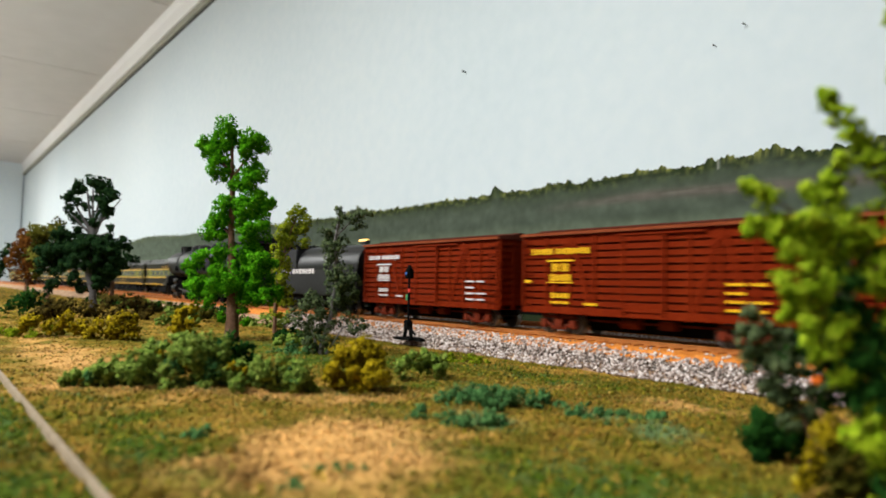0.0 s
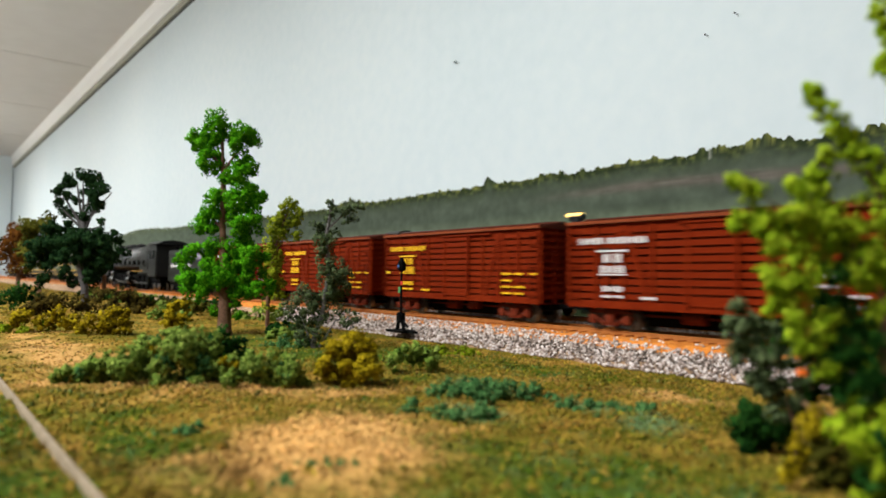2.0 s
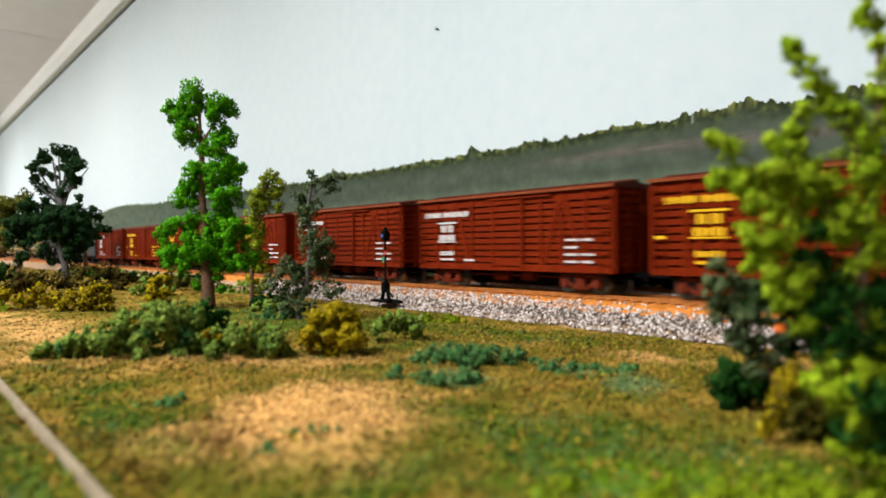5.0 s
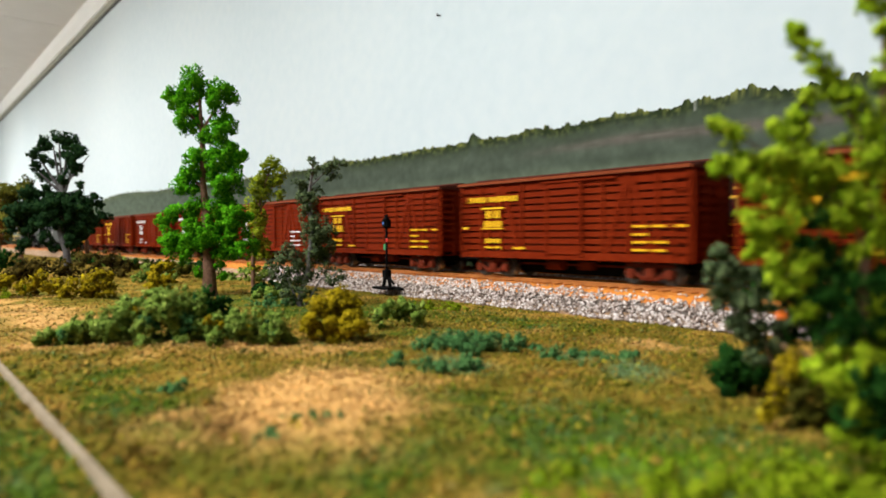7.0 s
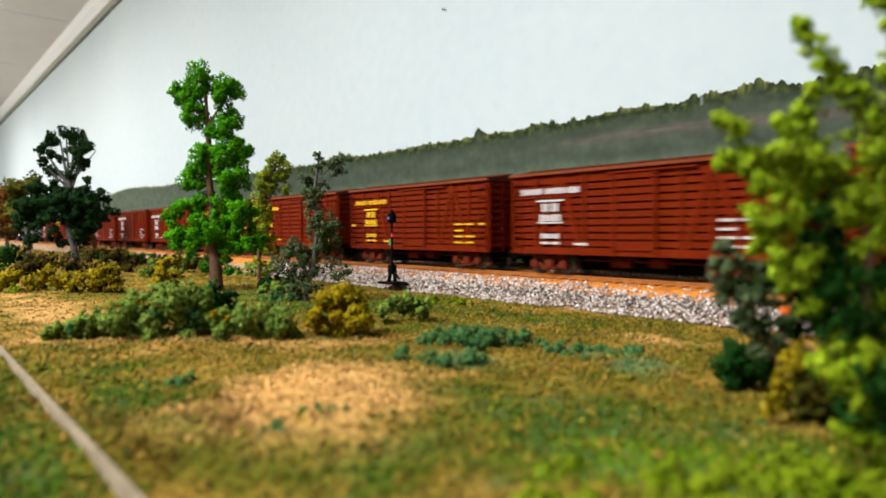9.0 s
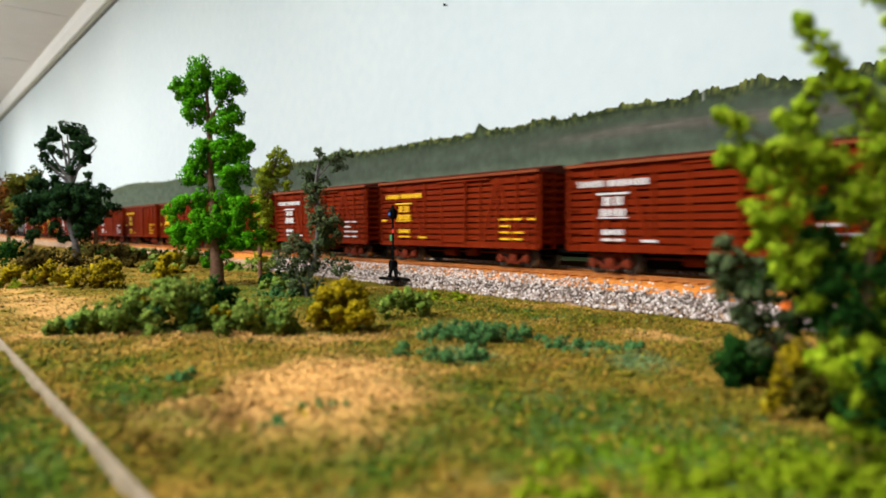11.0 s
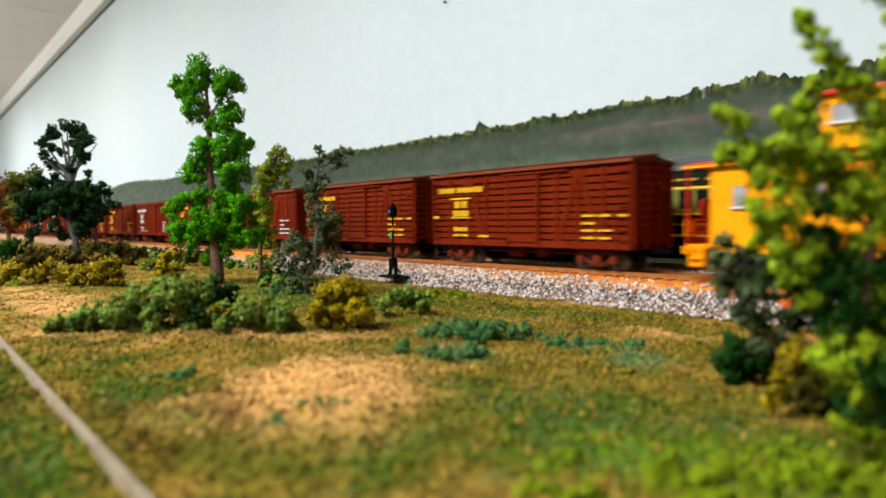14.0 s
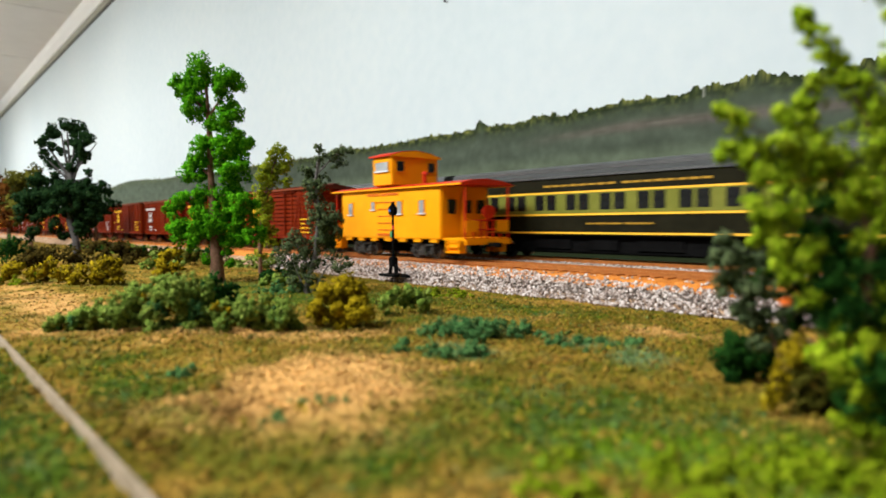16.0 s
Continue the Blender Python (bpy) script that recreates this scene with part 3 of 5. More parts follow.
ok = (by > -0.0430 + wave) & ((by < crest) | (by > 0) | stray)
bx, by, bz = bx[ok], by[ok], np.maximum(bz[ok], -0.0125)
v, f = flakes(np.stack([bx, by, bz + 0.0009], 1), rng.uniform(0.0004, 0.00105, len(bx)), rng, 0.8, 0.4)
tagged(new("ballast_stones", raw_mesh("ballast_stones", v, f, BALLAST)), "loose white and grey ballast stones", "ballast", kind="stuff")


def railway(y, seed):
    ob = thing("railway_track", "rusty model railway track on orange-brown roadbed", "track", pose(0, y, 0), "tracks", "structure")
    part("roadbed", Shape().prism([(-0.0235, -0.0032), (-0.0225, -0.0021), (0.0165, -0.0021), (0.0185, -0.0032)] if y < 0.02 else [(-0.0150, -0.0032), (-0.014, -0.0021), (0.0175, -0.0021), (0.0195, -0.0032)], END + 0.02, 2.46), BED, ob)
    for side in (-0.0086, 0.0086):
        r = Shape()
        r.prism([(side - 0.0011, -0.0024), (side + 0.0011, -0.0024), (side + 0.0003, -0.0019), (side + 0.0003, -0.0007), (side + 0.0005, -0.0006), (side + 0.0005, 0), (side - 0.0005, 0), (side - 0.0005, -0.0006), (side - 0.0003, -0.0007), (side - 0.0003, -0.0019)], END + 0.02, 2.46)
        part("rail", r, RAIL, ob)
    me = Shape().box(0, 0, -0.0025, 0.0026, 0.0305, 0.0018).mesh("tie", TIE)
    k = random.Random(seed)
    for i in range(190):
        tie = part("tie", me, None, ob)
        tie.matrix_basis = pose(0.14 - i * 0.0066, k.uniform(-0.0006, 0.0006), k.uniform(-0.0002, 0.0001), 0, 0, k.uniform(-2, 2))
    rest = Shape()
    for i in range(1, 350):
        rest.box(0.14 + i * 0.0066, 0, -0.0025, 0.0026, 0.0305, 0.0018)
    for i in range(190, 560):
        rest.box(0.14 - i * 0.0066, 0, -0.0025, 0.0026, 0.0305, 0.0018)
    far = part("far_ties", rest, TIE, ob)
    tagged(far, kind="stuff")


railway(0.0, 1)
railway(SECOND, 2)


for k, (lx, ly) in enumerate(((-0.60, -0.040), (-0.645, -0.041), (-0.685, -0.042), (-0.73, -0.040), (-0.56, -0.043))):
    r = np.random.default_rng(200 + k)
    v, f = flakes(r.normal(size=(26, 3)) * (0.006, 0.0022, 0.0012) + (0, 0, 0.0015), r.uniform(0.001, 0.0024, 26), r)
    lump_ob = tagged(new("earth_lump", raw_mesh("earth_lump", v, f, LEAF_BROWN)), "dark brown lump of earth on the track shoulder", "earth", "earth lumps")
    lump_ob.matrix_basis = pose(lx, ly, -0.0125)


# ---- rolling stock ----
def wheel_mesh(r, mat, name="wheel"):
    s = Shape().rod((0, -0.0013, 0), (0, 0.0013, 0), r, n=16).rod((0, 0.0011, 0), (0, 0.0017, 0), r * 1.12, n=16)
    s.rod((0, -0.0017, 0), (0, -0.0011, 0), r * 0.5, n=12)
    me = s.mesh(name, mat, True)
    me.materials.append(STEEL)
    for p in me.polygons:
        p.material_index = 1 if abs(p.normal.y) < 0.5 else 0
    return me


WHEEL, WHEELB = wheel_mesh(0.0048, DARKSTEEL), wheel_mesh(0.0048, BLACK)


def truck(parent, x, mat, base=0.019, wheels=2, w=None):
    """A freight truck: side frames with sprung middle, bolster, axles and wheels."""
    t = Shape()
    for s in (-1, 1):
        y = s * 0.0118
        t.box(x, y, 0.0088, base + 0.004, 0.0016, 0.0018, 0.0004)
        t.box(x, y, 0.0030, base * 0.45, 0.0016, 0.0016, 0.0003)
        t.box(x, y * 1.02, 0.0058, 0.0052, 0.0024, 0.0052, 0.0004)
        for k in (-1, 1):
            t.rod((x + k * base * 0.22, y, 0.0032), (x + k * base * 0.47, y, 0.0068), 0.0008, n=6)
            t.box(x + k * base * 0.5, y * 1.04, 0.0052, 0.0040, 0.0026, 0.0046, 0.0006)
    t.box(x, 0, 0.0072, 0.006, 0.025, 0.003, 0.0004)
    frame_part = part("truck", t, mat, parent)
    for i in range(wheels):
        wx = x + base * (i / (wheels - 1) - 0.5)
        part("axle", Shape().rod((wx, -0.0115, 0.0050), (wx, 0.0115, 0.0050), 0.0009, n=8), BLACK, frame_part)
        for s in (-1, 1):
            o = part("wheel", w or WHEEL, None, frame_part)
            o.matrix_basis = pose(wx, s * 0.0085, 0.0050, 0, 0, 0 if s < 0 else 180)


def letters(s, x0, x1, z, h, y, words, k):
    """Rows of small blocks the size of the writing, in words."""
    total = sum(words) + 0.5 * (len(words) - 1)
    step, x = (x1 - x0) / total, x0
    for w in words:
        for i in range(w):
            s.box(x + step * (i + 0.5), y, z, step * (0.62 if h > 0.0025 else 0.80), 0.0004, h * (0.82 + 0.18 * ((i * 5 + w) % 3) / 2))
        x += step * (w + 0.5)
    return s


HALF, WIDE, SILL, EAVE = 0.070, 0.0325, 0.0105, 0.0508


def stock_car_base():
    """The slatted car without lettering."""
    ob = thing("stock_car", "slatted boxcar-red stock car", "rail car", pose(0, 0, 0), "freight cars")
    floor_part = Shape().box(0, 0, SILL + 0.0014, 2 * HALF, WIDE - 0.002, 0.002)
    floor_part.box(0, 0, 0.0088, 2 * HALF - 0.004, 0.006, 0.0034)
    # Wide black block also fills in the dark shade between the trucks.
    floor_part.box(0, 0.004, 0.0066, 0.070, 0.016, 0.0078, 0.0008)
    part("underframe", floor_part, BLACK, ob)
    # Added panel, not part of the car; stops light showing through the slats.
    part("centre_partition", Shape().box(0, 0.002, (SILL + EAVE) / 2, 2 * HALF - 0.004, 0.001, EAVE - SILL - 0.002), TRUCKRED, ob)
    brake = Shape().rod((-0.014, -0.006, 0.0072), (-0.004, -0.006, 0.0072), 0.0026, n=10).box(0.012, -0.008, 0.0074, 0.008, 0.005, 0.004, 0.0005)
    brake.rod((-0.05, -0.004, 0.0075), (0.05, -0.004, 0.0075), 0.0006, n=6)
    part("brake_gear", brake, TRUCKRED, ob, "dull red brake cylinder and rods", True)
    top = Shape().prism([(-WIDE / 2 - 0.0012, EAVE - 0.0006), (-WIDE / 2 - 0.0012, EAVE + 0.0004), (0, EAVE + 0.0030), (WIDE / 2 + 0.0012, EAVE + 0.0004), (WIDE / 2 + 0.0012, EAVE - 0.0006)], -HALF - 0.001, HALF + 0.001)
    part("roof", top, CARROOF, ob, "weathered ribbed roof")
    rib = Shape().prism([(-WIDE / 2 - 0.0012, EAVE + 0.0004), (-WIDE / 2 - 0.0012, EAVE + 0.0008), (0, EAVE + 0.0034), (WIDE / 2 + 0.0012, EAVE + 0.0008), (WIDE / 2 + 0.0012, EAVE + 0.0004), (0, EAVE + 0.003)], -0.0004, 0.0004).mesh("roof_rib", CARROOF)
    for i in range(15):
        part("roof_rib", rib, None, ob).location = (-HALF + 0.001 + i * 0.00985, 0, 0)
    for s in (-1, 1):
        part("eave_board", Shape().box(0, s * (WIDE / 2 + 0.0014), EAVE + 0.0001, 2 * HALF + 0.002, 0.0006, 0.0015), EAVERED, ob, "lighter red roof edge")
    part("roof_walk", Shape().box(0, 0, EAVE + 0.0033, 2 * HALF + 0.003, 0.0050, 0.0006), CARROOF, ob)
    slat = Shape().box(0, 0, 0, 2 * HALF, 0.0007, 0.00245).mesh("slat", CARRED)
    top_slat = Shape().box(0, 0, 0, 2 * HALF, 0.0007, 0.0045).mesh("fascia", CARRED)
    sill = Shape().box(0, 0, 0, 2 * HALF, 0.0012, 0.0036, 0.0002).mesh("side_sill", CARRED)
    post = Shape().box(0, 0, 0, 0.0016, 0.0010, EAVE - SILL - 0.0005).mesh("post", CARRED)
    slant = Shape().box(0, 0, 0, 0.0021, 0.0011, 0.0392).mesh("brace", CARRED)
    door_slat = Shape().box(0, 0, 0, 0.0205, 0.0007, 0.00250).mesh("door_slat", CARRED)
    end_post = Shape().box(0, 0, 0, 0.0014, 0.0016, EAVE - SILL - 0.001).mesh("end_post", CARRED)
    end_rib = Shape().box(0, 0, 0, 0.0012, WIDE - 0.004, 0.0022, 0.0004).mesh("end_rib", CARRED)
    for s in (-1, 1):
        y = s * (WIDE / 2 - 0.0007)
        for i in range(10):
            o = part("slat", slat, None, ob)
            o.location = (0, y, SILL + 0.0056 + i * 0.00340)
        part("fascia", top_slat, None, ob).location = (0, y + s * 0.0001, EAVE - 0.0028)
        part("side_sill", sill, None, ob).location = (0, y + s * 0.0004, SILL + 0.0017)
        for px in (-0.0692, -0.054, -0.0385, -0.0235, 0.0265, 0.040, 0.0545, 0.0692):
            part("post", post, None, ob).location = (px, y + s * 0.0006, (SILL + EAVE) / 2 - 0.0005)
        for px, lean in ((-0.0463, 18), (-0.031, -18), (0.0333, 17), (0.0473, -17)):
            o = part("brace", slant, None, ob)
            o.matrix_basis = pose(px, y + s * 0.0004, (SILL + EAVE) / 2 - 0.001, 0, lean, 0)
        door = Shape()
        for px in (-0.0065, 0.0145):
            door.box(px, y + s * 0.0013, (SILL + EAVE) / 2 - 0.0004, 0.0016, 0.0010, EAVE - SILL - 0.004)
        for pz in (SILL + 0.0036, EAVE - 0.0044):
            door.box(0.004, y + s * 0.0013, pz, 0.0205, 0.0010, 0.0018)
        dr = part("door", door, CARRED, ob)
        for i in range(10):
            part("door_slat", door_slat, None, dr).location = (0.004, y + s * 0.0010, SILL + 0.0056 + i * 0.00340)
        part("door_rail", Shape().box(0.012, y + s * 0.0015, EAVE - 0.0022, 0.044, 0.0012, 0.0008), CARRED, dr)
    for s in (-1, 1):
        e = Shape().box(s * (HALF - 0.0005), 0, (SILL + EAVE) / 2, 0.001, WIDE - 0.0012, EAVE - SILL)
        panel = part("end_panel", e, CARRED, ob)
        for y in (-WIDE / 2 + 0.001, WIDE / 2 - 0.001, -0.005, 0.005):
            part("end_post", end_post, None, panel).location = (s * (HALF + 0.0004), y, (SILL + EAVE) / 2)
        for i in range(10):
            part("end_rib", end_rib, None, panel).location = (s * (HALF + 0.0003), 0, SILL + 0.004 + i * 0.0037)
        lad = Shape()
        for i in range(7):
            lad.box(s * (HALF - 0.004), -WIDE / 2 - 0.0010, SILL + 0.004 + i * 0.0054, 0.0060, 0.0004, 0.0004)
        for k in (-0.003, 0.003):
            lad.box(s * (HALF - 0.004) + k, -WIDE / 2 - 0.0010, SILL + 0.019, 0.0004, 0.0004, 0.037)
        part("ladder", lad, CARRED, ob)
        part("coupler", Shape().box(s * (HALF + 0.005), 0, 0.0095, 0.010, 0.0022, 0.0026, 0.0004), BLACK, ob)
        st = part("brake_wheel", Shape().rod((s * (HALF + 0.0018), 0.006, 0.040), (s * (HALF + 0.0026), 0.006, 0.040), 0.0026, n=14), CARRED, ob)
        truck(ob, s * 0.0485, TRUCKRED)
    return ob


def lettering(ob, mat, yellow):
    y, x0 = -WIDE / 2 - 0.0007, -HALF
    s = letters(Shape(), x0 + 0.0055, x0 + 0.0445, 0.0420, 0.0031, y, (5, 7), 1)
    part("name_lettering", s, mat, ob)
    s = Shape()
    s.box(x0 + 0.0258, y, 0.0372, 0.0170, 0.0004, 0.0009)
    letters(s, x0 + 0.0205, x0 + 0.0315, 0.0338, 0.0042, y, (2, 2), 1)
    letters(s, x0 + 0.0190, x0 + 0.0330, 0.0286, 0.0036, y, (5,), 1)
    s.box(x0 + 0.0258, y, 0.0262, 0.0160, 0.0004, 0.0006)
    letters(s, x0 + 0.0200, x0 + 0.0320, 0.0196, 0.0026, y, (5,), 1)
    letters(s, x0 + 0.0200, x0 + 0.0320, 0.0161, 0.0013, y, (3, 3), 1)
    letters(s, x0 + 0.0410, x0 + 0.0490, 0.0158, 0.0013, y, (4,), 1)
    if yellow:
        s.box(x0 + 0.0045, y, 0.0266, 0.0050, 0.0004, 0.0014)
    part("car_lettering", s, mat, ob)
    s = Shape()
    for z, rows in ((0.0262, ((0.1127, 0.1205), (0.1222, 0.1290), (0.1322, 0.1385)) if yellow else ((0.1127, 0.1205), (0.1222, 0.1290))), (0.0226, ((0.1127, 0.1205),)), (0.0192, ((0.1127, 0.1205), (0.1222, 0.1300))), (0.0157, ((0.1127, 0.1205), (0.1222, 0.1290)))):
        for a, b in rows:
            letters(s, x0 + a, x0 + b, z, 0.0012, y, (4,), 1)
    part("data_lettering", s, mat, ob)


# ---- caboose ----
def window_set(parent, x, z, w, h, y, side=-1):
    """A pane in a raised frame on a side wall."""
    fr = Shape()
    for dx in (-w / 2, w / 2):
        fr.box(x + dx, y, z, 0.0008, 0.0010, h + 0.0008)
    for dz in (-h / 2, h / 2):
        fr.box(x, y, z + dz, w + 0.0016, 0.0012, 0.0008)
    o = part("window", fr, ARMOUR, parent)
    part("sill", Shape().box(x, y + side * 0.0004, z - h / 2, w + 0.0016, 0.0012, 0.0009), WHITE, o, "white window sill")
    part("pane", Shape().box(x, y + side * 0.0003, z, w, 0.0004, h), GLASSPALE, o)


def caboose_car():
    ob = thing("caboose", "bright yellow caboose with red roof and cupola", "rail car", pose(0, 0, 0), "freight cars")
    L, W, z0, z1 = 0.113, 0.0325, 0.0125, 0.0452
    arch = [(-W / 2 - 0.0015, z1), (-W / 2 - 0.0015, z1 + 0.0007), (-W * 0.3, z1 + 0.0028), (0, z1 + 0.0038), (W * 0.3, z1 + 0.0028), (W / 2 + 0.0015, z1 + 0.0007), (W / 2 + 0.0015, z1)]
    part("body", Shape().box(L / 2, 0, (z0 + z1) / 2, L, W, z1 - z0, 0.0006), ARMOUR, ob)
    part("roof", Shape().prism(arch, -0.011, L + 0.020), CABRED, ob, "red arched roof")
    gut = Shape()
    for s in (-1, 1):
        gut.box(L / 2 + 0.0045, s * (W / 2 + 0.0014), z1 + 0.0001, L + 0.031, 0.0008, 0.0010)
    part("eave_trim", gut, ARMOUR, ob)
    tab = Shape().box(0, 0, 0, 0.0075, 0.0012, 0.0022).mesh("sill_tab", ARMOUR)
    for i in range(7):
        part("sill_tab", tab, None, ob).location = (0.008 + i * 0.0162, -W / 2 + 0.001, z0 - 0.0008)
    part("underframe", Shape().box(L / 2, 0, 0.0105, L + 0.03, 0.02, 0.003).box(0.045, 0, 0.007, 0.02, 0.016, 0.006, 0.001), BLACK, ob)
    cu = part("cupola", Shape().box(0.0515, 0, 0.0575, 0.0225, W - 0.0004, 0.0195, 0.0006), ARMOUR, ob)
    a2 = [(y * 0.99, (z - z1) * 1.25 + 0.0670) for y, z in arch]
    part("cupola_roof", Shape().prism(a2, 0.0385, 0.0636), CABRED, cu, "red cupola roof")
    part("cupola_fascia", Shape().prism([(y * 0.985, z - 0.0005) for y, z in a2], 0.0637, 0.0645), ARMOUR, cu)
    window_set(cu, 0.0515, 0.0605, 0.0150, 0.0066, -W / 2 + 0.0002)
    for y in (-0.0108, 0.0108):
        fr = Shape().box(0.0630, y, 0.0605, 0.0008, 0.0062, 0.0080, 0.0002)
        o = part("cupola_window", fr, ARMOUR, cu)
        part("cupola_pane", Shape().box(0.0632, y, 0.0605, 0.0008, 0.0046, 0.0064), GLASS, cu, "dark cupola pane")
    for x, z, w, h in ((0.0123, 0.0328, 0.0052, 0.0088), (0.0409, 0.0345, 0.0042, 0.0058), (0.0712, 0.0328, 0.0052, 0.0088), (0.0947, 0.0328, 0.0052, 0.0088)):
        window_set(ob, x, z, w, h, -W / 2)
    s = letters(Shape(), 0.034, 0.070, 0.0418, 0.0016, -W / 2 - 0.0002, (5, 7), 1)
    for i in range(5):
        letters(s, 0.0455, 0.066, 0.0366 - i * 0.0046, 0.0007, -W / 2 - 0.0002, (3, 6), 1)
    letters(s, 0.0455, 0.066, 0.0150, 0.0018, -W / 2 - 0.0002, (8,), 1)
    part("side_lettering", s, FADED, ob, "faded red lettering bars")
    for s in (-1, 1):
        xe = -0.001 if s < 0 else L + 0.001
        reach = 0.0095 if s < 0 else 0.0185
        end = xe + s * reach
        part("platform", Shape().box((xe + end) / 2, 0, 0.0128, reach, W - 0.002, 0.0018), ARMOUR, ob)
        railing = part("railing", Shape().rod((end, -0.0145, 0.0240), (end, 0.0145, 0.0240), 0.0006, n=6), CABRED, ob, "red end railing")
        part("lower_rail", Shape().rod((end, -0.0145, 0.0185), (end, 0.0145, 0.0185), 0.0005, n=6), CABRED, railing)
        for y in (-0.009, -0.004, 0.004, 0.009):
            part("baluster", Shape().rod((end, y, 0.0128), (end, y, 0.0240), 0.0005, n=6), CABRED, railing)
        for y in (-0.0145, 0.0145):
            part("roof_post", Shape().rod((end, y, 0.0128), (end, y, z1), 0.0006, n=6), CABRED, railing)
        part("drop_panel", Shape().box(end + s * 0.0008, -0.011, 0.0205, 0.0006, 0.008, 0.007, 0.0002).box(end + s * 0.0008, 0.010, 0.0205, 0.0006, 0.009, 0.007, 0.0002), ARMOUR, ob)
        bw = part("brake_wheel", Shape().rod((end + s * 0.001, 0.0, 0.029), (end + s * 0.002, 0.0, 0.029), 0.0042, n=16).rod((end, 0, 0.0128), (end, 0, 0.029), 0.0006, n=6), CABRED, ob, "red hand brake wheel")
        part("end_beam", Shape().box(end + s * 0.001, 0, 0.0112, 0.002, W - 0.002, 0.0034, 0.0003), ARMOUR, ob)
        for y in (-1, 1):
            steps = part("steps", Shape().box(xe + s * reach * 0.5, y * 0.0146, 0.0086, reach * 0.55, 0.0006, 0.0086), ARMOUR, ob, "yellow end steps")
            for dx in (reach * 0.2, reach * 0.8):
                part("step_side", Shape().box(xe + s * dx, y * 0.0138, 0.0088, 0.0008, 0.0046, 0.0085), ARMOUR, steps)
            for k in range(3):
                part("tread", Shape().box(xe + s * reach * 0.5, y * (0.0132 + k * 0.0009), 0.0112 - k * 0.0030, reach * 0.5, 0.0046, 0.0007), ARMOUR, steps)
            fr = Shape().box(xe + s * 0.0004, y * 0.0098, 0.0325, 0.0008, 0.0052, 0.0086, 0.0002)
            part("end_window", fr, GLASS, ob)
        part("end_door", Shape().box(xe + s * 0.0006, 0, 0.0265, 0.0010, 0.0078, 0.0245, 0.0002), ARMOUR, ob)
        part("door_pane", Shape().box(xe + s * 0.0012, 0, 0.0325, 0.0006, 0.0050, 0.0080), GLASS, ob)
        part("coupler", Shape().box(end + s * 0.006, 0, 0.0095, 0.012, 0.0022, 0.0026, 0.0004), BLACK, ob)
        truck(ob, 0.022 if s < 0 else L - 0.022, GREYBOX)
    part("stove_pipe", Shape().rod((0.082, -0.006, z1), (0.082, -0.006, z1 + 0.009), 0.0014, n=10).rod((0.082, -0.006, z1 + 0.009), (0.082, -0.006, z1 + 0.011), 0.0022, 0.0008, n=10), CABRED, ob)
    for c in ob.children:
        if "truck" not in c.name:
            c.scale.y, c.location.y = 1.22, c.location.y * 1.22 + W / 2 * 0.22
    return ob


